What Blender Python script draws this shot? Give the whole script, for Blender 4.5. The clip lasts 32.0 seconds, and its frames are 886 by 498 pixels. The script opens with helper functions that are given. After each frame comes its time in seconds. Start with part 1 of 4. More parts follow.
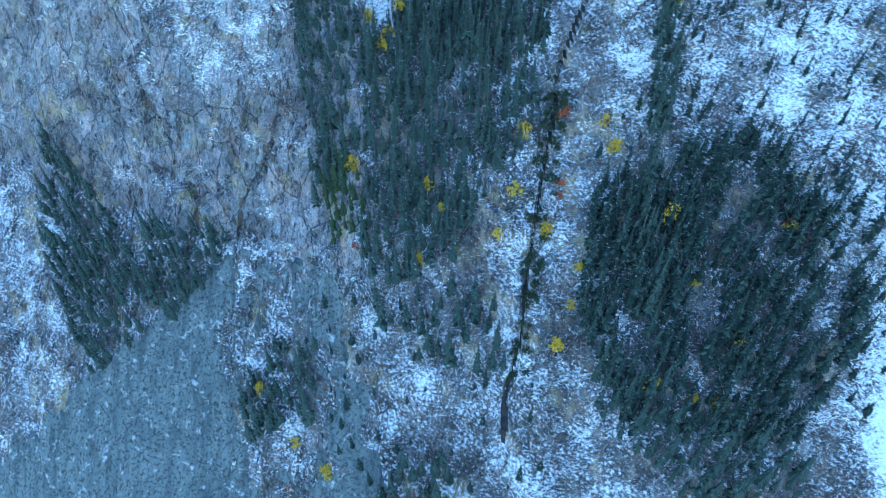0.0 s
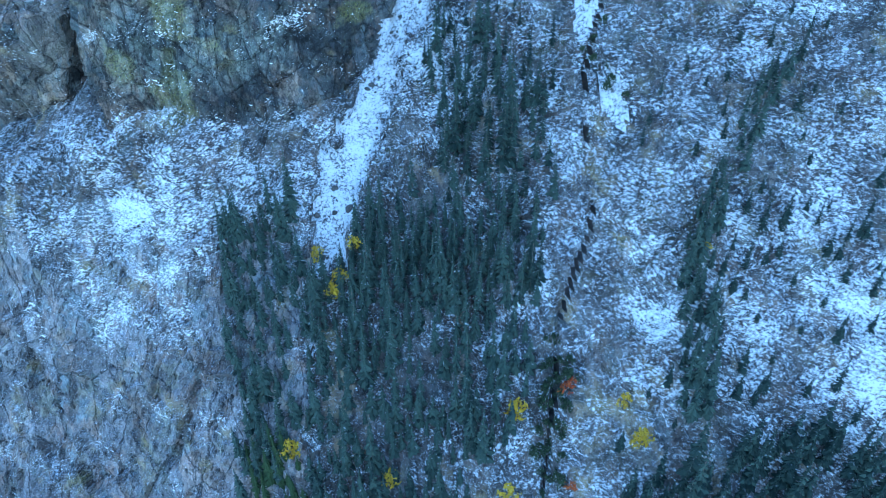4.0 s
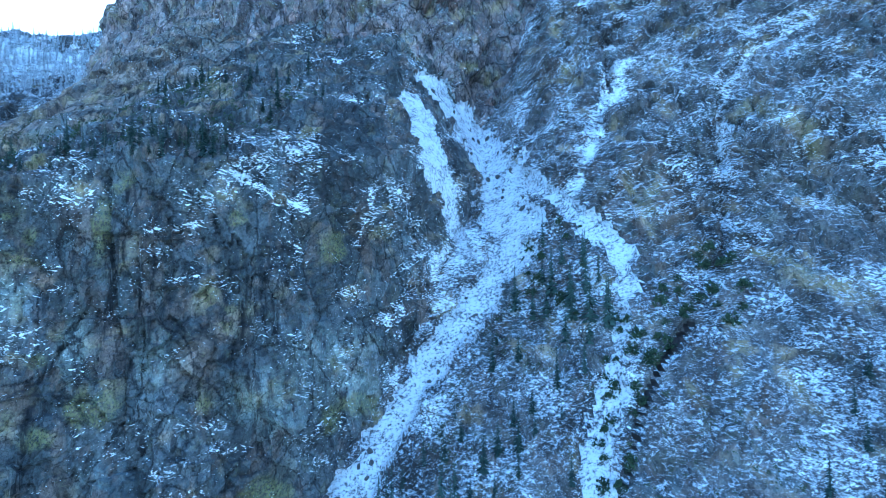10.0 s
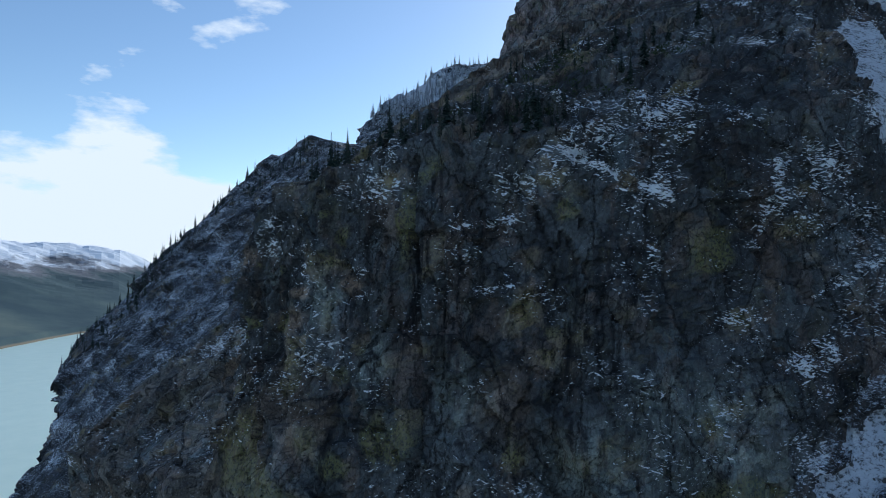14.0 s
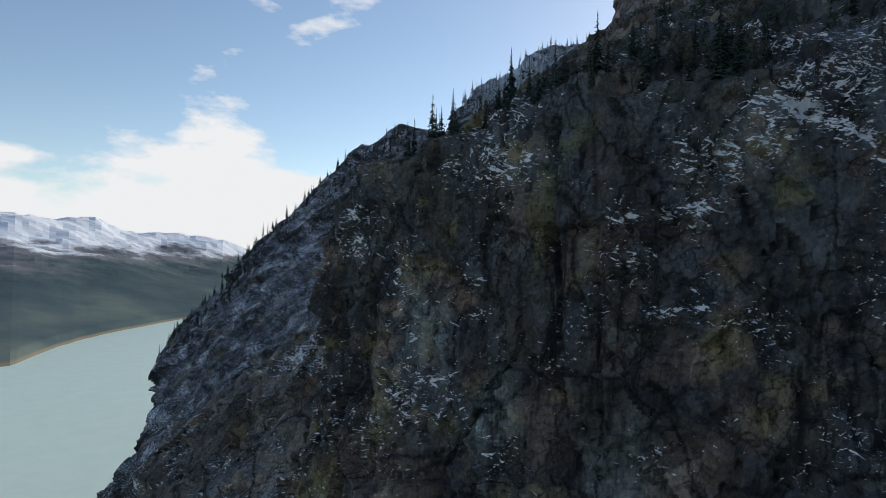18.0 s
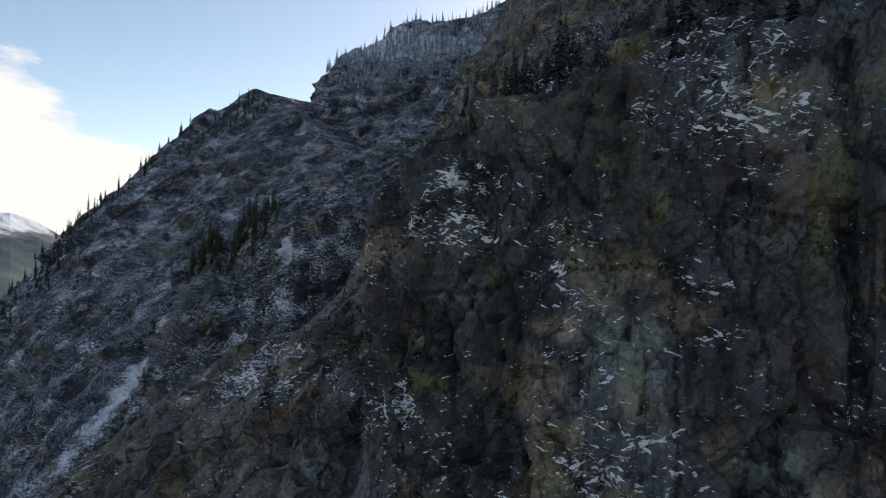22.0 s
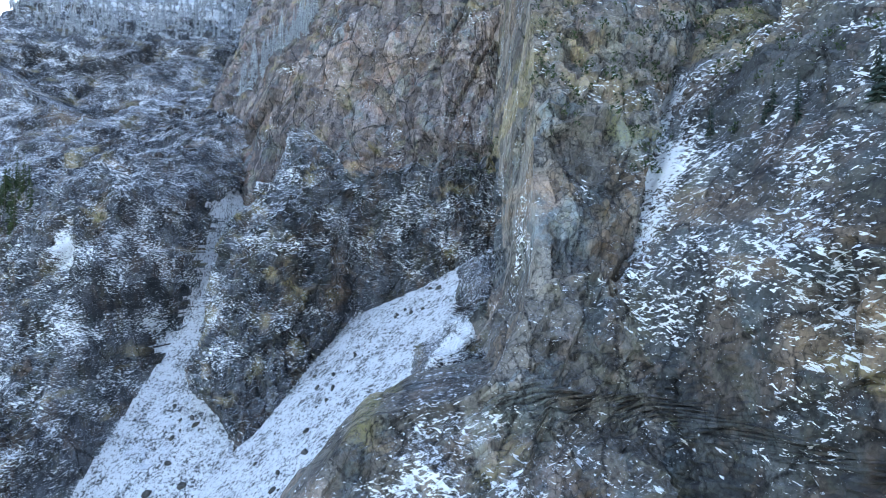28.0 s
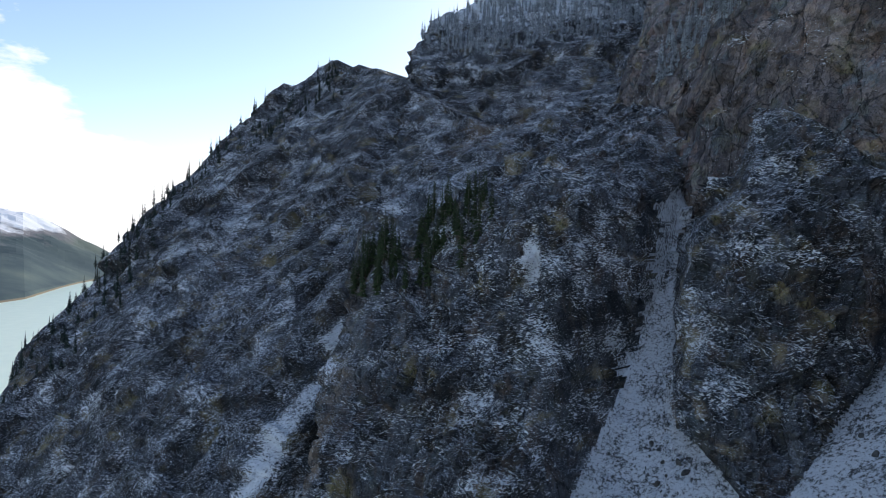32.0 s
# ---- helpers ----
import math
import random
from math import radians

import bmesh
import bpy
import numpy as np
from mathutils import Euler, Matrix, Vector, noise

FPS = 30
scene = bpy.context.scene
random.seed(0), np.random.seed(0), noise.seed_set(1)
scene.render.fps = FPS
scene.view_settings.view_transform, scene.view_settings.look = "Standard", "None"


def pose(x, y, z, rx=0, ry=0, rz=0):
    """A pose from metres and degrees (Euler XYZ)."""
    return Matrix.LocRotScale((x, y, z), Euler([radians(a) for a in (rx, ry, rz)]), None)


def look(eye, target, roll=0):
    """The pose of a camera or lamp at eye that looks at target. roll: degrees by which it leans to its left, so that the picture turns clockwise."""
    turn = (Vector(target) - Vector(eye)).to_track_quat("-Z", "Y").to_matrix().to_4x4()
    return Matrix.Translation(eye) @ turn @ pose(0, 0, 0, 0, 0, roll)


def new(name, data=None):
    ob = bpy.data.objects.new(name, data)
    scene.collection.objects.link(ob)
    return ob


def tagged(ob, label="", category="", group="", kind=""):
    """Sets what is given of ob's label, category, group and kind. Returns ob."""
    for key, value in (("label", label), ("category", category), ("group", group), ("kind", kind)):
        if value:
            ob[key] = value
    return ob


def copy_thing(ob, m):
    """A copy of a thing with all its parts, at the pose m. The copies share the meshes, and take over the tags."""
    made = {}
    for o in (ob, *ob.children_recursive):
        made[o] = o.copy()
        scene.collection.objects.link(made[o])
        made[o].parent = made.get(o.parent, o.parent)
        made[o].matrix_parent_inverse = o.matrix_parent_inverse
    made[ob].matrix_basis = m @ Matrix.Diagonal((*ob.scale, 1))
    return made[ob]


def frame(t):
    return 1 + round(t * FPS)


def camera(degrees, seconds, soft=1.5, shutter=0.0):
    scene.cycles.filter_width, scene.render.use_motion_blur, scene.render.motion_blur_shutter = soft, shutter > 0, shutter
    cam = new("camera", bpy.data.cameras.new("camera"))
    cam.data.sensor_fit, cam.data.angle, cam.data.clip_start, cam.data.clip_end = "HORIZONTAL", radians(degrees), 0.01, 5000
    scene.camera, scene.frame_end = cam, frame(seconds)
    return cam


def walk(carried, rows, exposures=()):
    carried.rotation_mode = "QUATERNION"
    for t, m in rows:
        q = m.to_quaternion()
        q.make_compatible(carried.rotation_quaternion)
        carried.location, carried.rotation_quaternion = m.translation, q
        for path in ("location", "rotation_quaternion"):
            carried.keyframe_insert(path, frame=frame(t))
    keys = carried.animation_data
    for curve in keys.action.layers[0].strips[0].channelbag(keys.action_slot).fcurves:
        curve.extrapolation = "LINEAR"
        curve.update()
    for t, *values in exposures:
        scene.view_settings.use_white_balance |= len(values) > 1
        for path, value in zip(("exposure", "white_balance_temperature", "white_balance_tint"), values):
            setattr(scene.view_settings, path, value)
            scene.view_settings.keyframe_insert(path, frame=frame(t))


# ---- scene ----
cam = camera(71.0, 32.0, soft=0.6)
METRES, EYE, TILT, LEAN, TURN = 280.0, 250.0, -46.5, 0.0, 0.0
ROWS = [
    (0.0, 0.0, 0.0, 0.0, 0.0, 0.0, -0.0),
    (0.5, 0.0005, 0.0155, 0.0171, -0.28, 0.07, 0.4),
    (1.0, 0.0031, 0.0357, 0.0381, -0.54, 0.13, 0.88),
    (1.5, 0.0068, 0.0678, 0.0714, -0.64, 0.15, 1.27),
    (2.0, 0.009, 0.0772, 0.0806, -0.56, 1.23, 1.29),
    (2.5, 0.011, 0.0873, 0.0911, -0.58, 3.75, 1.38),
    (3.0, 0.0134, 0.0976, 0.1019, -0.54, 6.33, 1.44),
    (3.5, 0.0161, 0.108, 0.1125, -0.49, 8.89, 1.46),
    (5.5, 0.0293, 0.1502, 0.1547, -0.2, 19.21, 1.28),
    (6.0, 0.0326, 0.1608, 0.1656, -0.13, 21.72, 1.26),
    (6.5, 0.0362, 0.1713, 0.1766, -0.02, 24.39, 1.23),
    (7.0, 0.0398, 0.1818, 0.1877, 0.08, 27.16, 1.18),
    (7.5, 0.043, 0.192, 0.1999, 0.11, 31.16, 1.19),
    (8.0, 0.0457, 0.2016, 0.2117, 0.32, 38.24, 0.95),
    (8.5, 0.0506, 0.2092, 0.2195, 0.97, 45.98, 0.26),
    (9.0, 0.0566, 0.2176, 0.2243, 1.27, 48.0, 0.0),
    (9.5, 0.0605, 0.2249, 0.2323, 1.25, 48.03, -0.1),
    (10.0, 0.0639, 0.2332, 0.2411, 1.26, 48.07, -0.15),
    (10.5, 0.0669, 0.2419, 0.2507, 1.29, 48.07, -0.25),
    (11.0, 0.0681, 0.2515, 0.2612, 2.08, 48.08, -1.18),
    (11.5, 0.0694, 0.262, 0.2718, 5.35, 48.05, -4.75),
    (12.0, 0.0705, 0.2733, 0.2821, 13.87, 47.0, -13.78),
    (12.5, 0.0722, 0.2828, 0.2934, 23.3, 43.95, -23.18),
    (13.0, 0.0702, 0.2929, 0.3045, 25.64, 43.06, -25.4),
    (13.5, 0.0671, 0.302, 0.315, 26.42, 42.72, -26.06),
    (14.0, 0.0629, 0.3106, 0.3253, 28.18, 41.9, -27.44),
    (14.5, 0.0577, 0.3193, 0.3352, 30.88, 40.62, -29.61),
    (16.5, 0.0316, 0.3387, 0.3606, 34.15, 38.52, -32.01),
    (17.0, 0.0225, 0.3401, 0.3629, 34.5, 38.23, -32.28),
    (17.5, 0.0121, 0.3403, 0.364, 34.88, 37.87, -32.58),
    (18.0, 0.0003, 0.3398, 0.3642, 35.07, 37.61, -32.84),
    (18.5, -0.0123, 0.3394, 0.3639, 33.1, 38.48, -31.72),
    (19.0, -0.0258, 0.3389, 0.3634, 30.66, 39.47, -30.14),
    (19.5, -0.0401, 0.3388, 0.3635, 28.38, 40.28, -28.58),
    (20.0, -0.0549, 0.3393, 0.3639, 26.76, 40.77, -27.51),
    (20.5, -0.0702, 0.3402, 0.3647, 25.25, 41.24, -26.49),
    (21.0, -0.0855, 0.341, 0.3657, 23.73, 41.67, -25.38),
    (21.5, -0.1009, 0.3423, 0.3671, 22.21, 42.14, -24.26),
    (22.0, -0.1161, 0.3435, 0.3688, 21.11, 42.42, -23.38),
    (22.5, -0.1312, 0.3449, 0.3704, 19.3, 43.01, -21.87),
    (23.0, -0.1463, 0.346, 0.3719, 17.25, 43.65, -20.02),
    (23.5, -0.1616, 0.347, 0.3732, 15.23, 44.27, -18.24),
    (24.0, -0.1772, 0.3477, 0.374, 12.91, 44.91, -16.04),
    (24.5, -0.1932, 0.3484, 0.3747, 9.99, 45.6, -13.19),
    (26.5, -0.2611, 0.3548, 0.3806, 1.51, 46.64, -4.44),
    (27.0, -0.2786, 0.3579, 0.3836, 0.68, 46.65, -3.52),
    (27.5, -0.296, 0.3616, 0.3873, 0.1, 46.64, -2.87),
    (28.0, -0.3133, 0.3656, 0.3916, -0.22, 46.59, -2.48),
    (28.5, -0.3304, 0.3699, 0.3963, -0.37, 46.55, -2.27),
    (29.0, -0.3473, 0.3742, 0.4014, -0.17, 46.48, -2.38),
    (29.5, -0.3643, 0.3784, 0.4066, 1.64, 46.3, -4.08),
    (30.0, -0.3816, 0.3821, 0.4113, 5.77, 45.85, -8.37),
    (30.5, -0.3976, 0.3856, 0.4158, 10.75, 44.93, -13.27),
    (31.0, -0.4121, 0.389, 0.4202, 17.05, 43.21, -19.04),
    (31.5, -0.4248, 0.3945, 0.4254, 20.74, 42.02, -22.32),
    (32.0, -0.4367, 0.4004, 0.432, 22.03, 41.54, -23.38),
]
EXPOSURES = [(0, 2.35, 5000, -5), (8, 2.35, 4550, -4), (11.5, 2.35, 4450, -4), (13, 0.35, 5250, 3), (14.5, -0.05, 5700, 6), (17, -0.08, 6500, 9), (20, -0.08, 6700, 9), (23, 0.45, 7300, 12), (24.5, 1.25, 6900, 11), (26.5, 2.4, 6800, 10), (30, 2.45, 6450, 10), (31, 1.95, 6300, 10), (32, 0.48, 6600, 12)]
walk(cam, [(t, pose(0, 0, EYE, TILT, LEAN, TURN) @ pose(METRES * x, METRES * y, METRES * z, 90 + pitch, roll, yaw)) for t, x, y, z, yaw, pitch, roll in ROWS], EXPOSURES)

# ---- light: a low sun behind the mountain, the wall in its shade ----
SUN_HEIGHT, SUN_WAY = 23.0, 10.0  # degrees above the horizon; turn from +y towards -x is plus
world = bpy.data.worlds.new("sky")
scene.world = world
world.use_nodes = True
wn, wl = world.node_tree.nodes, world.node_tree.links
wn.clear()
sky = wn.new("ShaderNodeTexSky")
sky.sky_type, sky.sun_disc = "NISHITA", False
sky.sun_elevation, sky.sun_rotation = radians(SUN_HEIGHT), radians(-SUN_WAY)
sky.altitude, sky.air_density, sky.dust_density, sky.ozone_density = 900, 1.0, 0.6, 1.0
background = wn.new("ShaderNodeBackground")
background.inputs["Strength"].default_value = 0.15
out_node = wn.new("ShaderNodeOutputWorld")
# banks of bright cloud low over the far mountains
where = wn.new("ShaderNodeTexCoord")
stretch = wn.new("ShaderNodeMapping")
stretch.inputs["Scale"].default_value = (1.0, 1.0, 2.6)
wl.new(where.outputs["Generated"], stretch.inputs[0])
puffs = wn.new("ShaderNodeTexNoise")
puffs.inputs["Scale"].default_value, puffs.inputs["Detail"].default_value, puffs.inputs["Roughness"].default_value = 3.4, 9.0, 0.55
wl.new(stretch.outputs[0], puffs.inputs["Vector"])
level = wn.new("ShaderNodeSeparateXYZ")
wl.new(where.outputs["Generated"], level.inputs[0])
low = wn.new("ShaderNodeMapRange")
low.inputs[1].default_value, low.inputs[2].default_value, low.inputs[3].default_value, low.inputs[4].default_value = 0.0, 0.30, 0.26, -0.12
wl.new(level.outputs[2], low.inputs[0])
total = wn.new("ShaderNodeMath")
total.operation = "ADD"
wl.new(puffs.outputs[0], total.inputs[0])
wl.new(low.outputs[0], total.inputs[1])
cover = wn.new("ShaderNodeMapRange")
cover.inputs[1].default_value, cover.inputs[2].default_value = 0.53, 0.60
wl.new(total.outputs[0], cover.inputs[0])
cloudy = wn.new("ShaderNodeMix")
cloudy.data_type = "RGBA"
wl.new(cover.outputs[0], cloudy.inputs[0])
wl.new(sky.outputs[0], cloudy.inputs[6])
cloudy.inputs[7].default_value = (6.0, 6.1, 6.3, 1)
wl.new(cloudy.outputs[2], background.inputs[0])
wl.new(background.outputs[0], out_node.inputs[0])
sun_data = bpy.data.lights.new("sun", "SUN")
sun_data.energy, sun_data.angle, sun_data.color = 3.0, radians(0.5), (1.0, 0.94, 0.86)
sun = new("sun", sun_data)
a, h = radians(SUN_WAY), radians(SUN_HEIGHT)
toward = Vector((-math.sin(a) * math.cos(h), math.cos(a) * math.cos(h), math.sin(h)))
sun.matrix_world = look(tuple(toward * 100), (0, 0, 0))
# ---- materials ----
def material(name, rough=0.9):
    m = bpy.data.materials.new(name)
    m.use_nodes = True
    b = m.node_tree.nodes["Principled BSDF"]
    b.inputs["Roughness"].default_value = rough
    b.inputs["Specular IOR Level"].default_value = 0.25
    return m, m.node_tree.nodes, m.node_tree.links, b


def noise_at(n, l, scale, detail=5.0, stretch=(1, 1, 1), rough=0.55, kind="ShaderNodeTexNoise", turn=0.0):
    geo = n.new("ShaderNodeNewGeometry")
    mapping = n.new("ShaderNodeMapping")
    mapping.inputs["Scale"].default_value = stretch
    if turn:  # turned first, then stretched
        mapping.vector_type = "TEXTURE"
        mapping.inputs["Scale"].default_value = tuple(1 / k for k in stretch)
        mapping.inputs["Rotation"].default_value = (0.3 * turn, turn, 0)
    l.new(geo.outputs["Position"], mapping.inputs[0])
    tex = n.new(kind)
    tex.inputs["Scale"].default_value = scale
    if kind == "ShaderNodeTexNoise":
        tex.inputs["Detail"].default_value, tex.inputs["Roughness"].default_value = detail, rough
    l.new(mapping.outputs[0], tex.inputs["Vector"])
    return tex


def ramp(n, l, source, *stops):
    r = n.new("ShaderNodeValToRGB")
    e = r.color_ramp.elements
    while len(e) < len(stops):
        e.new(0.5)
    for k, (at, colour) in enumerate(stops):
        e[k].position = at
        e[k].color = (*colour, 1) if isinstance(colour, tuple) else (colour, colour, colour, 1)
    l.new(source, r.inputs[0])
    return r.outputs[0]


def math_node(n, l, kind, a, b=0.0, clamp=False):
    m = n.new("ShaderNodeMath")
    m.operation, m.use_clamp = kind, clamp
    for k, v in enumerate((a, b)):
        if isinstance(v, (int, float)):
            m.inputs[k].default_value = v
        else:
            l.new(v, m.inputs[k])
    return m.outputs[0]


def blend(n, l, factor, a, b, kind="MIX"):
    m = n.new("ShaderNodeMix")
    m.data_type, m.blend_type = "RGBA", kind
    for v, socket in ((factor, m.inputs[0]), (a, m.inputs[6]), (b, m.inputs[7])):
        if isinstance(v, tuple):
            socket.default_value = (*v, 1)
        elif isinstance(v, (int, float)):
            socket.default_value = v
        else:
            l.new(v, socket)
    return m.outputs[2]


def attribute(n, name):
    a = n.new("ShaderNodeAttribute")
    a.attribute_name = name
    return a.outputs["Fac"]


def bump(n, l, b, height, strength, distance):
    k = n.new("ShaderNodeBump")
    k.inputs["Strength"].default_value, k.inputs["Distance"].default_value = strength, distance
    l.new(height, k.inputs["Height"])
    l.new(k.outputs[0], b.inputs["Normal"])


def shards(n, l, vector, size, tall, lean):
    """Flat chips of rock: for each cell of broken stone its slanted height, its own random colour and the distance to its border."""
    mapping = n.new("ShaderNodeMapping")
    mapping.inputs["Scale"].default_value = (size, 0.5 * size, size * tall)
    mapping.inputs["Rotation"].default_value = (0.1, lean, 0)
    l.new(vector, mapping.inputs[0])
    cell = n.new("ShaderNodeTexVoronoi")
    cell.inputs["Scale"].default_value = 1.0
    l.new(mapping.outputs[0], cell.inputs["Vector"])
    offset = n.new("ShaderNodeVectorMath")
    offset.operation = "SUBTRACT"
    l.new(mapping.outputs[0], offset.inputs[0])
    l.new(cell.outputs["Position"], offset.inputs[1])
    slant = n.new("ShaderNodeVectorMath")
    slant.operation = "MULTIPLY_ADD"
    l.new(cell.outputs["Color"], slant.inputs[0])
    slant.inputs[1].default_value, slant.inputs[2].default_value = (2, 2, 2), (-1, -1, -1)
    plane = n.new("ShaderNodeVectorMath")
    plane.operation = "DOT_PRODUCT"
    l.new(offset.outputs[0], plane.inputs[0])
    l.new(slant.outputs[0], plane.inputs[1])
    tone = n.new("ShaderNodeSeparateColor")
    l.new(cell.outputs["Color"], tone.inputs[0])
    border = n.new("ShaderNodeTexVoronoi")
    border.feature = "DISTANCE_TO_EDGE"
    border.inputs["Scale"].default_value = 1.0
    l.new(mapping.outputs[0], border.inputs["Vector"])
    return plane.outputs["Value"], tone.outputs, border.outputs["Distance"]


def rock_material(name, dark, pale, rust, snow_bias, scale=1.0, frost=0.0, dashes=0.70, speck=0.8, lichen=(0.23, 0.22, 0.07), crack=1.0):
    """Weathered, fractured rock: flat chipped faces, dark joints, mineral stains, lichen, and snow lying on its ledges."""
    m, n, l, b = material(name, 0.88)
    k = 1 / scale
    geo = n.new("ShaderNodeNewGeometry")
    bent = n.new("ShaderNodeVectorMath")
    bent.operation = "MULTIPLY_ADD"
    l.new(noise_at(n, l, 0.3 * k, 4).outputs["Color"], bent.inputs[0])
    bent.inputs[1].default_value = (1.7 * scale,) * 3
    l.new(geo.outputs["Position"], bent.inputs[2])
    slab, slab_tone, slab_edge = shards(n, l, bent.outputs[0], 0.15 * k, 0.5, 0.3)
    block, block_tone, block_edge = shards(n, l, bent.outputs[0], 0.42 * k, 0.65, -0.25)
    chip, chip_tone, chip_edge = shards(n, l, bent.outputs[0], 1.35 * k, 0.8, 0.4)
    broad = noise_at(n, l, 0.09 * k, 6, (1, 1, 0.5), 0.6).outputs[0]
    streak = noise_at(n, l, 0.8 * k, 6, (1, 1, 0.13), 0.62).outputs[0]
    grain = noise_at(n, l, 3.4 * k, 7, (1, 1, 0.8), 0.72).outputs[0]
    spots = noise_at(n, l, 0.14 * k, 6, (1.3, 1, 0.6), 0.64).outputs[0]
    colour = blend(n, l, ramp(n, l, broad, (0.36, 0.0), (0.62, 1.0)), dark, pale)
    colour = blend(n, l, ramp(n, l, spots, (0.55, 0.0), (0.62, 0.8)), colour, rust)
    tint = n.new("ShaderNodeSeparateColor")
    l.new(noise_at(n, l, 0.2 * k, 7, (1, 1, 0.6), 0.66).outputs["Color"], tint.inputs[0])
    for channel, shade in ((0, (0.125, 0.15, 0.16)), (1, (0.145, 0.14, 0.112)), (2, (0.17, 0.133, 0.115))):
        colour = blend(n, l, ramp(n, l, tint.outputs[channel], (0.55, 0.0), (0.60, 0.65)), colour, tuple(c * (pale[0] / 0.17) for c in shade))
    colour = blend(n, l, math_node(n, l, "MULTIPLY", attribute(n, "tan"), 0.8), colour, (0.40, 0.275, 0.185))
    colour = blend(n, l, math_node(n, l, "MULTIPLY", attribute(n, "wash"), ramp(n, l, streak, (0.42, 0.2), (0.55, 0.9))), colour, (0.24, 0.265, 0.24))
    # each face has its own tone
    colour = blend(n, l, 1.0, colour, ramp(n, l, slab_tone[0], (0.0, 0.72), (1.0, 1.22)), "MULTIPLY")
    colour = blend(n, l, 1.0, colour, ramp(n, l, block_tone[1], (0.0, 0.66), (1.0, 1.25)), "MULTIPLY")
    colour = blend(n, l, 1.0, colour, ramp(n, l, chip_tone[2], (0.0, 0.74), (1.0, 1.22)), "MULTIPLY")
    colour = blend(n, l, 1.0, colour, ramp(n, l, grain, (0.34, 0.6), (0.5, 1.0), (0.64, 1.3)), "MULTIPLY")
    colour = blend(n, l, ramp(n, l, streak, (0.34, 0.75), (0.44, 0.0)), colour, (0.022, 0.022, 0.026))
    # open joints, here and there; their near-black puts crevice shade into the colour
    often = ramp(n, l, noise_at(n, l, 0.16 * k, 5, (1, 1, 0.7), 0.6).outputs[0], (0.44, 0.0), (0.55, 1.0))
    joint = math_node(n, l, "MAXIMUM", ramp(n, l, slab_edge, (0.010, 1.0), (0.028, 0.0)), math_node(n, l, "MULTIPLY", ramp(n, l, block_edge, (0.018, 0.9), (0.05, 0.0)), often))
    joint = math_node(n, l, "MAXIMUM", joint, math_node(n, l, "MULTIPLY", ramp(n, l, chip_edge, (0.02, 0.7), (0.07, 0.0)), often))
    joint = math_node(n, l, "MULTIPLY", joint, math_node(n, l, "MULTIPLY", ramp(n, l, grain, (0.38, 1.0), (0.6, 0.35)), crack))
    colour = blend(n, l, joint, colour, (0.010, 0.010, 0.011))
    specks = ramp(n, l, noise_at(n, l, 0.3 * k, 8, (1, 1, 0.8), 0.72).outputs[0], (0.60, 0.0), (0.63, 0.14))
    crust = math_node(n, l, "MULTIPLY", math_node(n, l, "ADD", attribute(n, "lichen"), specks, True), ramp(n, l, grain, (0.44, 0.1), (0.52, 1.0)))
    colour = blend(n, l, crust, colour, lichen)
    seep = math_node(n, l, "MULTIPLY", attribute(n, "stain"), ramp(n, l, noise_at(n, l, 1.3, 5, (1, 1, 0.05)).outputs[0], (0.44, 1.0), (0.56, 0.1)))
    colour = blend(n, l, seep, colour, (0.010, 0.010, 0.012))
    # relief: tilted faces of three sizes, sunk joints and grain
    height = math_node(n, l, "MULTIPLY", slab, 2.6 * scale)
    height = math_node(n, l, "ADD", height, math_node(n, l, "MULTIPLY", block, 1.15 * scale))
    height = math_node(n, l, "ADD", height, math_node(n, l, "MULTIPLY", chip, 0.42 * scale))
    height = math_node(n, l, "ADD", height, math_node(n, l, "MULTIPLY", grain, 0.30 * scale))
    knobs = n.new("ShaderNodeBump")
    knobs.inputs["Strength"].default_value, knobs.inputs["Distance"].default_value = 0.9, 1.0
    l.new(height, knobs.inputs["Height"])
    # snow lies where the roughened surface turns upward, more where the drift attribute is high
    split = n.new("ShaderNodeSeparateXYZ")
    l.new(knobs.outputs[0], split.inputs[0])
    fleck = noise_at(n, l, (1.5 if speck > 2 else 2.0) * k, 6, (0.8, 0.8, 1.4), 0.72).outputs[0]
    patch = noise_at(n, l, 0.10 * k, 4, (1, 1, 1.4), 0.6).outputs[0]
    s = math_node(n, l, "MULTIPLY", split.outputs[2], 0.7)
    s = math_node(n, l, "ADD", s, math_node(n, l, "MULTIPLY", math_node(n, l, "SUBTRACT", fleck, 0.5), speck))
    s = math_node(n, l, "ADD", s, math_node(n, l, "MULTIPLY", math_node(n, l, "SUBTRACT", patch, 0.5), 1.1 if speck > 2 else 0.5))
    s = math_node(n, l, "ADD", s, math_node(n, l, "MULTIPLY", attribute(n, "drift"), 0.5))
    s = math_node(n, l, "ADD", s, snow_bias)
    mask = ramp(n, l, s, (0.55, 0.0), (0.57, 1.0))
    # short crisp dashes of snow on small inclined ledges, gathered in groups
    edge = math_node(n, l, "ADD", math_node(n, l, "MULTIPLY", math_node(n, l, "SUBTRACT", patch, 0.5), 0.5), math_node(n, l, "MULTIPLY", attribute(n, "drift"), 0.26))
    for turn, rate in ((0.42, 1.8), (-0.5, 2.4), (0.12, 3.6)):
        dash = noise_at(n, l, rate / min(scale, 1.1), 5, (0.42, 0.42, 1.5), 0.62, turn=turn).outputs[0]
        mask = math_node(n, l, "MAXIMUM", mask, ramp(n, l, math_node(n, l, "ADD", dash, edge), (dashes, 0.0), (dashes + 0.01, 1.0)))
    if frost:  # fine rime caught on every small edge
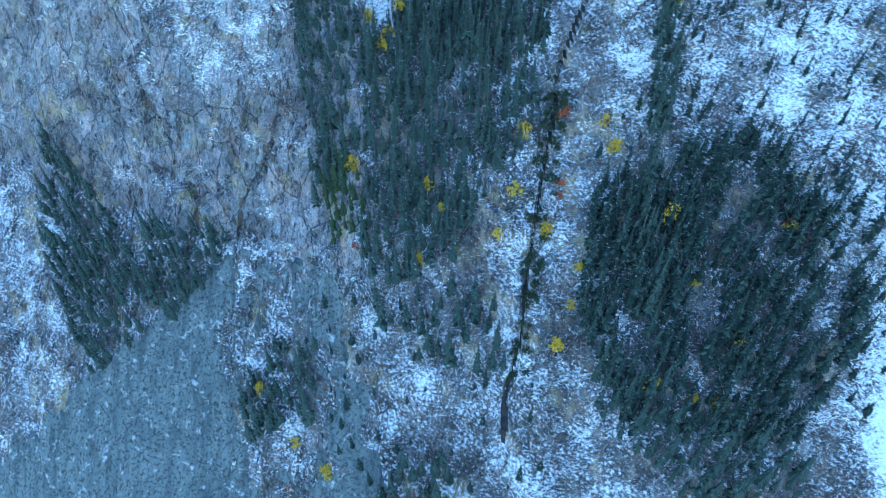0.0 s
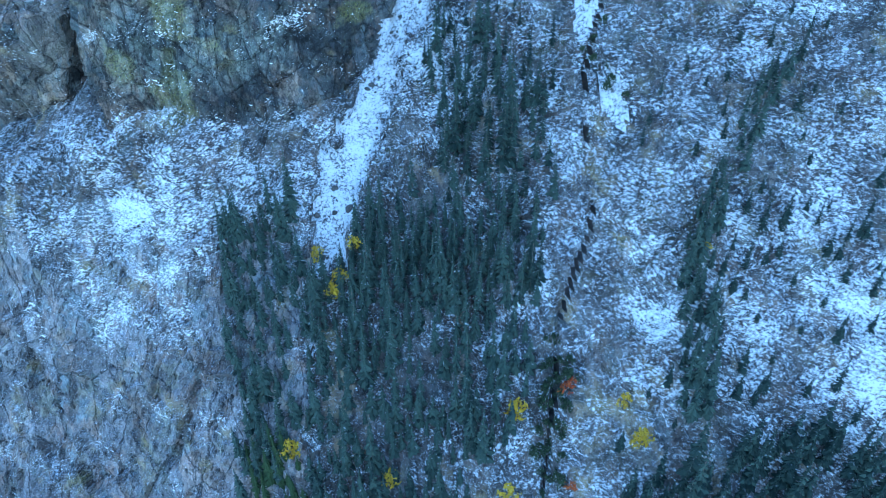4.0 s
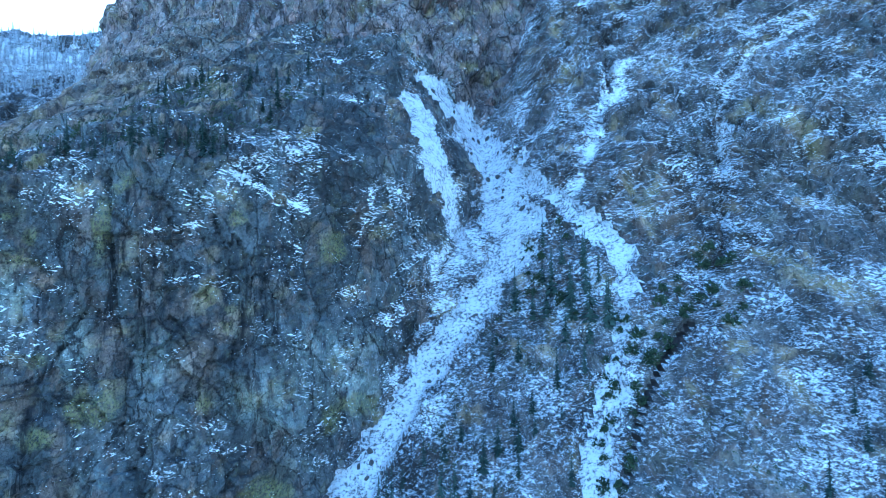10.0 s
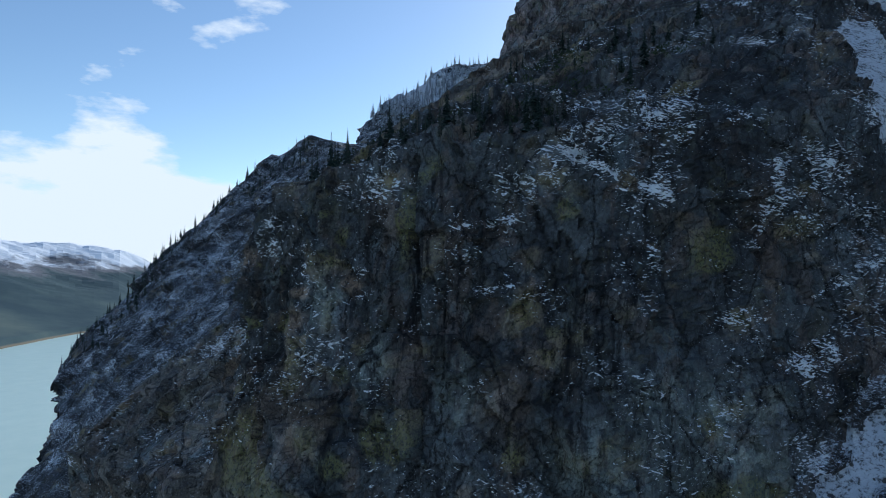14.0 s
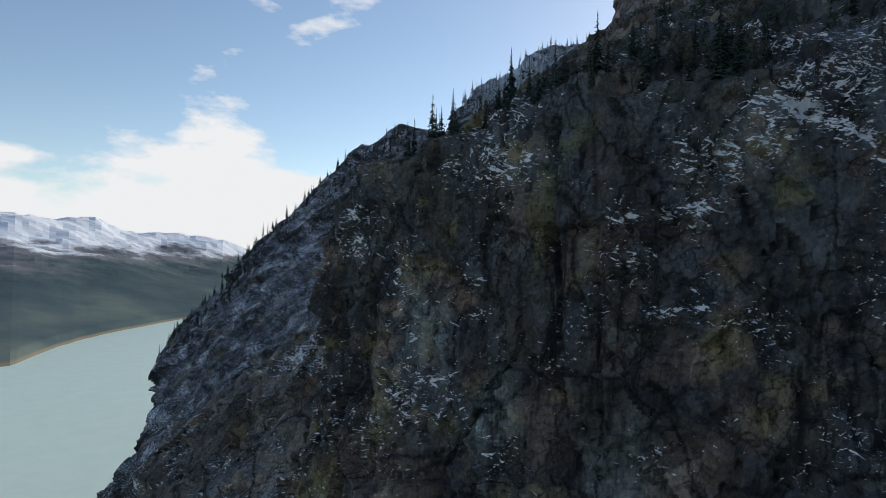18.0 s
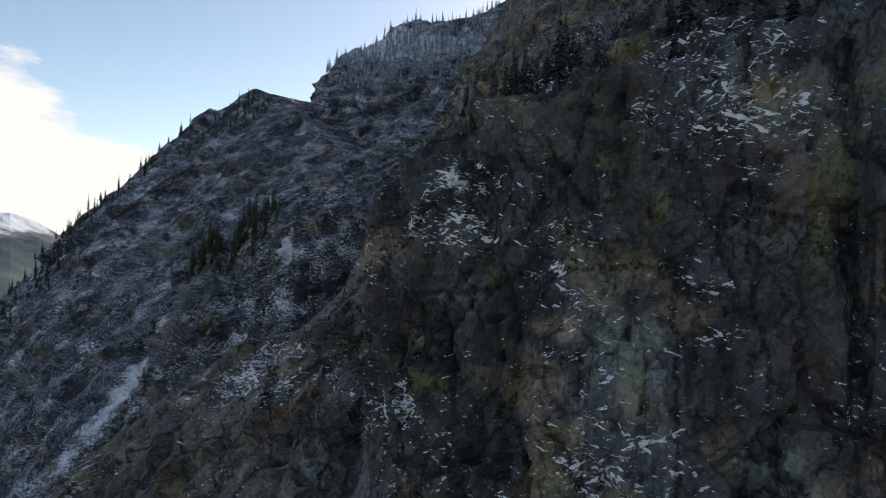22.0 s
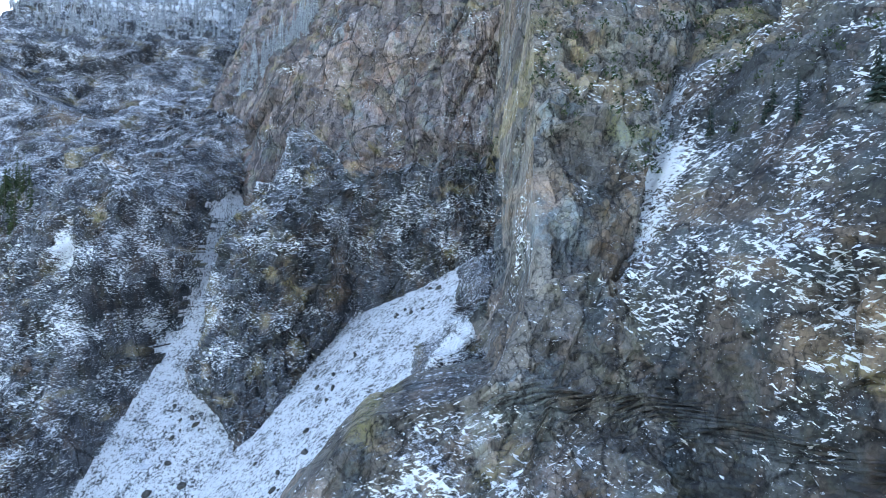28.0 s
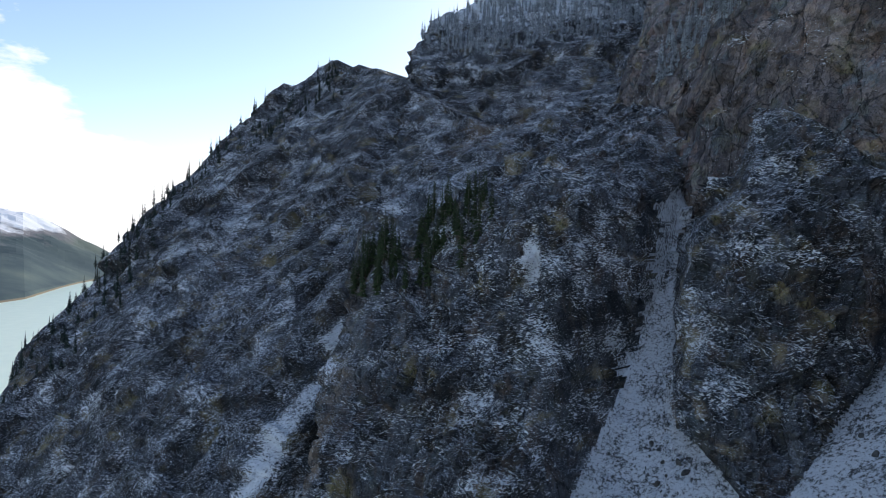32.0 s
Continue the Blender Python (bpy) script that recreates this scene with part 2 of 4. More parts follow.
        powder = noise_at(n, l, 4.2 / min(scale, 1.2), 5, (0.7, 0.7, 1.5), 0.7, turn=0.35).outputs[0]
        veil = math_node(n, l, "ADD", math_node(n, l, "MULTIPLY", s, 0.35), powder)
        colour = blend(n, l, math_node(n, l, "MULTIPLY", ramp(n, l, veil, (0.64, 0.0), (0.67, 1.0)), frost), colour, (0.62, 0.65, 0.70))
    colour = blend(n, l, mask, colour, (0.82, 0.84, 0.87))
    l.new(colour, b.inputs["Base Color"])
    l.new(knobs.outputs[0], b.inputs["Normal"])
    return m


DARK, PALE, RUST = (0.045, 0.049, 0.053), (0.126, 0.133, 0.136), (0.142, 0.112, 0.094)
rock_wall = rock_material("grey wall rock", DARK, PALE, RUST, -0.27, 1.0, 0.0, 0.675, 1.2)
rock_rib = rock_material("tan rock", (0.098, 0.092, 0.086), (0.245, 0.222, 0.195), (0.21, 0.155, 0.11), -0.28, 1.0, 0.15, 0.69, 1.2)
rock_red = rock_material("reddish rock", (0.118, 0.102, 0.103), (0.265, 0.228, 0.225), (0.235, 0.155, 0.132), -0.32, 1.2, 0.2, 0.70, 1.2)
rock_dark = rock_material("blue-grey rock", (0.038, 0.043, 0.052), (0.104, 0.111, 0.126), (0.105, 0.083, 0.074), -0.16, 1.0, 0.5, 0.65, 1.6)
rock_slope = rock_material("slope rock and brush", (0.045, 0.042, 0.041), (0.125, 0.119, 0.117), (0.08, 0.063, 0.056), -0.20, 1.0, 0.6, 0.67, 2.6, crack=0.5)
rock_pale = rock_material("pale rose-grey rock", (0.118, 0.114, 0.118), (0.275, 0.262, 0.268), (0.25, 0.19, 0.165), -0.27, 1.0, 0.5, 0.68, 1.6)
rock_far = rock_material("far rock", (0.024, 0.029, 0.036), (0.063, 0.068, 0.079), (0.06, 0.051, 0.046), -0.16, 1.1, 0.42, 0.65, 1.7)

snow_mat, n, l, b = material("snow", 0.55)
fine = noise_at(n, l, 1.6, 9, (1, 1, 1), 0.78).outputs[0]
coarse = noise_at(n, l, 0.25, 6, (1, 1, 1), 0.65).outputs[0]
fine = math_node(n, l, "ADD", math_node(n, l, "MULTIPLY", fine, 0.72), math_node(n, l, "MULTIPLY", coarse, 0.28))
l.new(ramp(n, l, fine, (0.435, (0.06, 0.06, 0.065)), (0.47, (0.36, 0.37, 0.39)), (0.51, (0.66, 0.68, 0.72))), b.inputs["Base Color"])
bump(n, l, b, noise_at(n, l, 1.2, 8, (1, 1, 1), 0.7).outputs[0], 0.8, 0.4)

creek_mat, n, l, b = material("wet creek rock", 0.35)
l.new(ramp(n, l, noise_at(n, l, 0.9, 6).outputs[0], (0.35, (0.006, 0.006, 0.007)), (0.6, (0.025, 0.02, 0.018)), (0.75, (0.06, 0.035, 0.025))), b.inputs["Base Color"])

scree_mat, n, l, b = material("grey scree gravel", 0.95)
gravel = noise_at(n, l, 1.1, 9, (1, 1, 1), 0.75).outputs[0]
streaks = noise_at(n, l, 0.35, 7, (1, 0.22, 0.22), 0.65).outputs[0]
colour = ramp(n, l, streaks, (0.36, (0.075, 0.092, 0.092)), (0.5, (0.12, 0.14, 0.138)), (0.64, (0.165, 0.185, 0.18)))
colour = blend(n, l, ramp(n, l, gravel, (0.42, 0.0), (0.5, 1.0)), (0.045, 0.05, 0.052), colour)
colour = blend(n, l, ramp(n, l, noise_at(n, l, 0.35, 8, (1, 1, 1), 0.7).outputs[0], (0.57, 0.0), (0.70, 0.6)), colour, (0.7, 0.72, 0.75))
l.new(colour, b.inputs["Base Color"])
bump(n, l, b, gravel, 0.8, 0.2)

lake_mat, n, l, b = material("glacial lake water", 0.35)
b.inputs["Base Color"].default_value = (0.33, 0.42, 0.36, 1)
wave = noise_at(n, l, 0.03, 6).outputs[0]
l.new(ramp(n, l, wave, (0.3, (0.60, 0.72, 0.60)), (0.7, (0.66, 0.77, 0.64))), b.inputs["Base Color"])

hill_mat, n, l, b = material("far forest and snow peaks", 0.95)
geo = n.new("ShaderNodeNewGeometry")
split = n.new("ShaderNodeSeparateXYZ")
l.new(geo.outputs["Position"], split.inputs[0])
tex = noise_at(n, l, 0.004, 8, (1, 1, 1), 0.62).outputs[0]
# forest tones, with distance haze and bands of cloud shadow put into the colour
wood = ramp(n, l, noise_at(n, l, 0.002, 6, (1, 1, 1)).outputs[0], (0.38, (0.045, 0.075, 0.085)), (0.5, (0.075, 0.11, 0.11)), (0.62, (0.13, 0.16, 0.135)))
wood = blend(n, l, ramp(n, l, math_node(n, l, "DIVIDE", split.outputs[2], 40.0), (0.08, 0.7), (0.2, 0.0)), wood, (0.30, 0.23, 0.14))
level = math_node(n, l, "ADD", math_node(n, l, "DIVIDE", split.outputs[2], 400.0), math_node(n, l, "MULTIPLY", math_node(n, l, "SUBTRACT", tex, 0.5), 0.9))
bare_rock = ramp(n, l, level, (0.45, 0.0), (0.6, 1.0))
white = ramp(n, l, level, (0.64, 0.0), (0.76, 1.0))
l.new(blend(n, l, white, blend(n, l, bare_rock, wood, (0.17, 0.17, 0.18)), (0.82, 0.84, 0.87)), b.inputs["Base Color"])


def leaf_material(name, a, b_colour, snow=0.0):
    m, n, l, b = material(name, 0.8)
    info = n.new("ShaderNodeObjectInfo")
    geo = n.new("ShaderNodeNewGeometry")
    mixed = math_node(n, l, "FRACT", math_node(n, l, "ADD", info.outputs["Random"], math_node(n, l, "MULTIPLY", geo.outputs["Random Per Island"], 0.5)))
    colour = blend(n, l, mixed, a, b_colour)
    if snow:
        split = n.new("ShaderNodeSeparateXYZ")
        l.new(geo.outputs["Normal"], split.inputs[0])
        s = math_node(n, l, "ADD", math_node(n, l, "ABSOLUTE", split.outputs[2]), math_node(n, l, "MULTIPLY", noise_at(n, l, 1.3, 4).outputs[0], 0.8))
        s = math_node(n, l, "ADD", s, snow)
        colour = blend(n, l, ramp(n, l, s, (0.75, 0.0), (0.95, 0.85)), colour, (0.72, 0.75, 0.78))
    l.new(colour, b.inputs["Base Color"])
    return m


needles = leaf_material("dark spruce needles", (0.008, 0.018, 0.016), (0.058, 0.084, 0.066), -0.57)
needles_olive = leaf_material("olive green needles", (0.025, 0.042, 0.016), (0.05, 0.07, 0.028), -0.7)
needles_green = leaf_material("fresh green needles", (0.028, 0.048, 0.018), (0.05, 0.075, 0.028), -0.6)
needles_rime = leaf_material("rimed needles", (0.09, 0.105, 0.11), (0.2, 0.22, 0.24), -0.2)
leaves_gold = leaf_material("golden autumn leaves", (0.42, 0.27, 0.02), (0.58, 0.42, 0.04))
leaves_red = leaf_material("red autumn leaves", (0.30, 0.05, 0.02), (0.40, 0.12, 0.03))
leaves_bush = leaf_material("green brush leaves", (0.022, 0.038, 0.02), (0.05, 0.07, 0.034))
leaves_brown = leaf_material("brown and grey-green brush", (0.06, 0.05, 0.035), (0.05, 0.065, 0.035), -0.5)
bark, n, l, b = material("grey bark", 0.95)
l.new(ramp(n, l, noise_at(n, l, 3, 5, (1, 1, 0.2)).outputs[0], (0.35, (0.05, 0.042, 0.035)), (0.7, (0.16, 0.145, 0.13))), b.inputs["Base Color"])
stone, n, l, b = material("dark stone", 0.9)
l.new(ramp(n, l, noise_at(n, l, 1.4, 6, (1, 1, 1), 0.65).outputs[0], (0.3, (0.03, 0.03, 0.032)), (0.65, (0.12, 0.115, 0.11)), (0.74, (0.7, 0.72, 0.75))), b.inputs["Base Color"])
# ---- the mountain: one depth y for each place x and height z, built from a few landforms ----
TABLE = np.random.RandomState(7).rand(256, 256)


def value_noise(u, v):
    iu, iv = np.floor(u).astype(int), np.floor(v).astype(int)
    fu, fv = u - iu, v - iv
    fu, fv = fu * fu * (3 - 2 * fu), fv * fv * (3 - 2 * fv)
    a, b = TABLE[iu & 255, iv & 255], TABLE[(iu + 1) & 255, iv & 255]
    c, d = TABLE[iu & 255, (iv + 1) & 255], TABLE[(iu + 1) & 255, (iv + 1) & 255]
    return (a * (1 - fu) + b * fu) * (1 - fv) + (c * (1 - fu) + d * fu) * fv * 1.0


def fbm(u, v, octaves=4, gain=0.5):
    total, size, norm = 0.0, 1.0, 0.0
    for k in range(octaves):
        total = total + size * (value_noise(u * 2 ** k + 17.3 * k, v * 2 ** k + 31.7 * k) - 0.5)
        norm, size = norm + size * 0.5, size * gain
    return total / norm


def ridged(u, v, octaves=4):
    total, size, norm = 0.0, 1.0, 0.0
    for k in range(octaves):
        total = total + size * (1 - abs(2 * value_noise(u * 2 ** k + 11.9 * k, v * 2 ** k + 5.3 * k) - 1))
        norm, size = norm + size, size * 0.5
    return total / norm - 0.5


def facets(u, v, jump, tilt):
    """Flat-faced blocks: each cell of a jittered grid has its own depth and slant."""
    iu, iv = np.floor(u).astype(int), np.floor(v).astype(int)
    best, second, value = np.full(u.shape, 9.0), np.full(u.shape, 9.0), np.zeros(u.shape)
    for du in (-1, 0, 1):
        for dv in (-1, 0, 1):
            a, b = (iu + du) & 255, (iv + dv) & 255
            pu, pv = u - (iu + du + TABLE[a, b]), v - (iv + dv + TABLE[b, (a + 91) & 255])
            d = np.hypot(pu, pv)
            nearer = d < best
            second = np.where(nearer, best, np.minimum(second, d))
            plane = jump * (TABLE[(a + 37) & 255, (b + 53) & 255] - 0.5) + tilt * (pu * (TABLE[(a + 5) & 255, (b + 77) & 255] - 0.5) + pv * (TABLE[(a + 101) & 255, (b + 13) & 255] - 0.35))
            value = np.where(nearer, plane, value)
            best = np.where(nearer, d, best)
    return value, second - best


def facets3(p, q, r, jump, tilt):
    """Flat-faced blocks in space: each cell has its own offset and slant; also the distance to the next cell."""
    ip, iq, ir = (np.floor(k - 0.5).astype(int) for k in (p, q, r))
    best, second, value = np.full(p.shape, 9.0), np.full(p.shape, 9.0), np.zeros(p.shape)
    for n in range(8):
        a, b, c = ip + (n & 1), iq + (n >> 1 & 1), ir + (n >> 2)
        s, t = a + 57 * c, b + 113 * c
        pick = [TABLE[(s + 17 * k) & 255, (t + 91 * k) & 255] for k in range(7)]
        dp, dq, dr = p - a - 0.1 - 0.8 * pick[0], q - b - 0.1 - 0.8 * pick[1], r - c - 0.1 - 0.8 * pick[2]
        d = dp * dp + dq * dq + dr * dr
        nearer = d < best
        second = np.where(nearer, best, np.minimum(second, d))
        plane = jump * (pick[3] - 0.5) + tilt * (dp * (pick[4] - 0.5) + dq * (pick[5] - 0.5) + dr * (pick[6] - 0.38))
        value = np.where(nearer, plane, value)
        best = np.where(nearer, d, best)
    return value, np.sqrt(second) - np.sqrt(best)


def steps(x, *pairs):
    return np.interp(x, pairs[::2], pairs[1::2])


def smooth(a, b, x):
    t = np.clip((x - a) / (b - a), 0, 1)
    return t * t * (3 - 2 * t)


FAR = 2000.0


def slope_form(x, z):
    """The wooded slope below and beside the wall, with the scree at its foot."""
    rise = steps(x, -45, 0.62, -25, 1.02, -8, 1.21, 28, 1.21, 45, 1.13, 70, 1.12)
    plan = steps(x, -160, 178, -112, 146, -86, 134, -60, 129, 0, 104, 120, 54, 200, 30)
    foot = steps(x, -40, 130, -12, 126, 5, 112, 20, 60)
    y = plan + rise * (np.maximum(z, foot) - 140)
    y = y + np.minimum(z - foot, 0) * 1.25
    y = y + np.maximum(-165 - x, 0) * 3 + np.maximum(z - 200 - 9 * fbm(x / 9, x * 0 + 2.1, 3), 0) * steps(x, -30, 1.2, -2, 0.0)
    y = y + np.maximum(z - steps(x, -120, 172, -90, 190), 0) * steps(x, -110, 4.0, -90, 3.0, -66, 0.0)
    return y + np.maximum(z - 255, 0) * steps(x, 0, 0.05, 30, 0.08, 50, -0.12, 100, -0.3)


def wall_form(x, z):
    """The main rock wall, with the wooded slope above its rim."""
    plan = steps(x, -84, 224, -80, 214, -74, 203, -67, 189, -62, 181, -57, 176.5, -43, 177, -29, 182, -15, 190, -8, 196.5, 2, 209, 12, 222, 22, 240, 40, 275)
    rim = steps(x, -80, 246, -68, 251, -60, 256.5, -50, 260, -38, 264, -12, 267, 10, 272)
    lean = steps(z, 150, -32, 187, -14, 217, -8, 250, 0, 290, 7)
    up = np.maximum(z - rim, 0)
    y = plan + lean + up * steps(x, -60, 2.0, -35, 1.7, -15, 1.7, 2, 1.3)
    return y + np.maximum(-84 - x, 0) * 8


def rib_edge(z):
    return steps(z, 200, -118, 225, -106, 233.5, -99.2, 238, -95, 239.2, -92.4, 240.8, -84.8, 246, -82.2, 250, -81.5, 290, -79)


def rib_form(x, z):
    """The rib on the wall's flank, with a sloping ledge at its foot."""
    y = 196.5 + 0.72 * (z - 240) + np.maximum(z - 280, 0) * 0.8
    edge = rib_edge(z)
    y = y + np.clip(edge - x, 0, 1.6) * 40 + np.maximum(edge - 1.6 - x, 0) * 60 + np.maximum(x - np.maximum(edge, -88) - 8, 0) * steps(z, 225, 0.2, 250, 0.35)
    y = y - np.maximum(238 - z, 0) * 0.25 + np.maximum(x + 74, 0) * np.clip((240 - z) / 10, 0, 3)
    y = y + np.maximum(216 - z, 0) * 1.3
    return np.where(x > -52, FAR, y)


def upper_form(x, z):
    """The upper cliff above the wooded slope."""
    edge = steps(z, 300, -116, 340, -110, 420, -96)
    y = 0.35 * (z - 300) + steps(x, -110, 322, -60, 302, -20, 282, 5, 272, 35, 284, 70, 286, 110, 272)
    return np.where(x > 110, FAR, y + np.maximum(edge - x, 0) * 5)


def alcove_form(x, z):
    """The steep back wall of the recess."""
    plan = steps(x, -240, 420, -165, 352, -155, 338, -138, 316, -122, 303, -113, 297, -95, 289, -60, 284)
    y = plan + 0.34 * (z - 252) + np.maximum(x + 60, 0) * 4 + np.maximum(-190 - x, 0) * 4
    return y + np.maximum(z - 306, 0) * steps(x, -150, 0.5, -120, 0.1) + np.maximum(252 - z, 0) * 0.2


def nose_side(z):
    return steps(z, 205, -91, 215, -93, 228, -93.5, 233, -91.5, 235, -88.5, 241, -84.5, 247, -82.5)


def fan_form(x, z):
    """The snow-covered fan of scree in the recess."""
    y = 275 + 2.11 * (z - 212) - 1.37 * (x + 134)
    y = np.where(x < -134, 275 + 1.2 * (z - 212) - 0.2 * (x + 134), y)
    low = steps(x, -150, 150, -140, 185, -118, 198, -112, 204, -90, 222, -60, 250)
    return np.where((x > nose_side(z) + 1.5) | (x < -170) | (z < low), FAR, y)


def lump_form(x, z):
    """The rock island between the two snow chutes."""
    left = steps(z, 205, -130, 213, -131.5, 216, -136, 221, -143, 223, -145, 233, -144, 238, -146, 251, -145, 257, -142, 264, -136)
    right = steps(z, 205, -133, 214, -127, 234, -115, 262, -112)
    y = 272 + 0.42 * (z - 212) + np.maximum(z - 256, 0) * 0.8
    mid = 0.5 * (left + right)
    y = y + 0.035 * (x - mid) ** 2 - 3
    y = y + np.maximum(left - x, 0) * 2.5 + np.maximum(x - right, 0) * 2.5
    # the rock nose at the head of the fan, at the foot of the rib
    side = nose_side(z)
    nose = 250 + 0.9 * (z - 233) + np.maximum(side - x, 0) * 4 + np.maximum(z - 247, 0) * 5
    return np.where(x < -100, y, np.minimum(y, nose))


def buttress_form(x, z):
    """The lower buttress with a few trees on its head."""
    left = steps(z, 120, -185, 180, -200, 214, -212, 245, -225, 262, -228, 290, -215)
    y = 277 + steps(z, 100, -85, 180, -38, 214, -17, 245, 0, 262, 11) + np.maximum(z - 262, 0) * 2.4
    y = y + steps(x, -226, 6, -200, 3, -175, 0, -166, 3, -158, 26, -150, 60)
    return y + np.maximum(left - x, 0) * 3.2


def ridge_form(x, z):
    """The far ridge that runs down to the lake."""
    edge = steps(z, 0, -200, 120, -268, 151, -298, 171, -313, 191, -345, 208, -372, 242, -380, 276, -389, 330, -391, 352, -381, 358, -372)
    y = 290 + 1.15 * (z - 220) - np.minimum(z - 205, 0) * 0.25
    return np.where(x > -205, FAR, y) + np.maximum(edge - x, 0) * 3 + np.maximum(x + 231, 0) * 1.4


def summit_form(x, z):
    """The snowy summit slope behind, with its rimed trees."""
    y = 468 + 0.48 * (x + 320) + 1.3 * (z - 366) + np.maximum(-331 - x, 0) * 7
    low = steps(x, -335, 378, -325, 368, -312, 356, -205, 352, -190, 325, -150, 312, -100, 330)
    y = np.where((x > -60) | (z < low), FAR, y)
    # the steep pillar that stands before it, beside the deep gully
    left = steps(z, 224, -256, 250, -264, 270, -270, 290, -280, 316, -296, 350, -324, 366, -320)
    pillar = 428 + 1.27 * (z - 312) + 0.5 * (x + 252) + np.maximum(z - 366, 0) * 8
    pillar = pillar + np.maximum(left - x, 0) * 3.5 + np.maximum(x + 205, 0) * 2.0
    return np.minimum(y, np.where(z < 225, FAR, pillar))


FORMS = (slope_form, wall_form, rib_form, upper_form, alcove_form, fan_form, lump_form, buttress_form, ridge_form, summit_form)


FRONT = (0, 1, 2)


def crest(x):
    """The skyline of the mountain."""
    return steps(x, -520, 60, -450, 180, -420, 240, -405, 318, -398, 333, -386, 350, -377, 357, -368, 358, -338, 362, -331, 380, -327, 420, -321, 441, -300, 436, -285, 434, -270, 443, -260, 465, -240, 480, 200, 480)


def bare(x, z, only=None):
    """Depth of the plain landforms, and which of them it is; only the front or the back ones if asked."""
    ys = np.stack([f(x, z) for f in FORMS])
    # the far ridge ends at its own skyline
    top = steps(x, -405, 318, -398, 330, -386, 350, -377, 357, -368, 354, -356, 343, -349, 349, -339, 349, -321, 339, -300, 328, -240, 300)
    ys[8] = np.where(z > top, ys[8] + (z - top) * 60, ys[8])
    if only is not None:
        ys[[k for k in range(len(FORMS)) if (k in FRONT) != only]] = 9999.0
    which = np.argmin(ys, axis=0)
    return np.min(ys, axis=0), which



# ---- snow chutes, creek and cracks, as lines of x, z and width ----
MAIN_CHUTE = (-19, 171, 2, -17.2, 178, 11, -14.7, 187.5, 10, -8.1, 198.5, 9.4, -2.7, 209, 7.4, 6, 220.5, 7, 14, 232, 7, 21.4, 240, 8, 28.5, 249, 9, 30, 258, 14, 29.2, 274, 15, 23, 288, 10, 11.6, 301.8, 8)
SIDE_CHUTES = (
    (7.5, 292, 4.5, 12, 279, 6, 14.8, 271, 5, 17.3, 261, 3, 21, 251.5, 3.5),
    (35, 270, 4.5, 41.6, 262, 3.4, 44.6, 257.5, 4.4, 48, 252, 5, 48.4, 246.5, 3.4, 45, 239.6, 2),
    (62.5, 305, 3, 57.8, 289.4, 4, 52, 281.4, 4, 48.2, 272, 1.6, 43.7, 263.6, 2),
    (46, 240.5, 2, 41.5, 229, 3, 38.5, 222.5, 4.5, 36.7, 216.5, 3.4, 36, 213, 2),
    (39.4, 208, 2.6, 39.6, 204, 4.6, 40.6, 200.5, 3),
    (77.5, 285, 1.6, 73.4, 274.6, 2, 71.5, 266.4, 3.6, 67.6, 256.8, 2),
    (99.5, 304, 3.5, 86.2, 295, 2.4, 78, 288, 2.2),
    (-240, 228, 3.5, -236, 219, 5, -234, 207, 6, -233, 194, 7, -232, 176, 8),
    (-155.8, 250, 2, -155, 240, 2.5, -153.5, 236, 7, -152.6, 224, 8, -150, 214, 13),
    (-173.6, 254, 1.5, -171.9, 245.5, 3),
    (-153.5, 271, 3, -154.6, 262, 4, -155.4, 253, 2.4, -155.8, 246, 2.5),
    (-62.9, 273, 1.0, -65.5, 267, 1.2, -67, 262, 1.2, -70, 255.5, 0.8, -72.5, 251, 0.8),
)
CREEK = (55, 239, 0.99, 49, 233.2, 1.24, 45, 227.7, 0.87, 41.2, 220.3, 0.74, 38.3, 214, 0.74, 35.4, 206, 0.74, 35, 199, 0.74, 35.3, 190, 0.87, 33.6, 184.5, 1.24, 29.3, 176.6, 0.99, 27.4, 172, 0.93, 25.5, 163, 0.81, 22.7, 152, 0.81, 20.7, 143.3, 0.81, 19.3, 137, 1.12, 18, 128.5, 1.24, 14.2, 119.3, 1.49, 14, 113.4, 3.1)
CRACKS = (
    (-41, 161, 1.2, -46.5, 146, 1.8, -54, 137, 1.5, -56.4, 128, 1.2),
    (-32, 263, 1.6, -31.5, 254.6, 2.0, -30.6, 249, 1.6, -30, 243.5, 1.8, -28.2, 236, 1.8, -27.2, 225, 1.6),
    (-28.2, 254, 0.9, -27.4, 246.6, 1.0, -25.5, 234.8, 1.0, -24.5, 224, 1.0),
    (-55.2, 278, 1.5, -62.9, 273, 1.6, -65.5, 267, 1.6, -66.8, 262, 1.8, -70, 255.5, 1.6, -72.2, 252, 1.8, -76.7, 246, 1.8, -79.4, 241.5, 2.2, -82, 235.8, 2.4, -85, 226, 2.5),
    (-52, 256.5, 0.8, -55.8, 254, 0.8, -59, 251, 0.9, -63, 246.7, 0.9, -67.7, 242, 1.0, -72.4, 236, 1.2),
    (-115.5, 262, 1.5, -115, 249, 2.2, -114, 236, 2.0),
    (76.5, 284, 2, 72.4, 272, 1.8, 67.6, 256.8, 1.7, 64, 249, 1.2),
    (33.2, 311, 1.5, 31, 287, 1.8),
    (64.6, 314, 3.4, 59.6, 303.5, 3, 58, 291, 2),
    (-324, 352, 6, -311, 334, 8, -297, 316, 9, -281, 290, 9, -271, 270, 9, -264, 250, 8, -256, 230, 6),
    (-160, 300, 4, -157, 285, 4, -155, 272, 3),
    (-196, 300, 5, -190, 285, 5, -184, 268, 3),
)


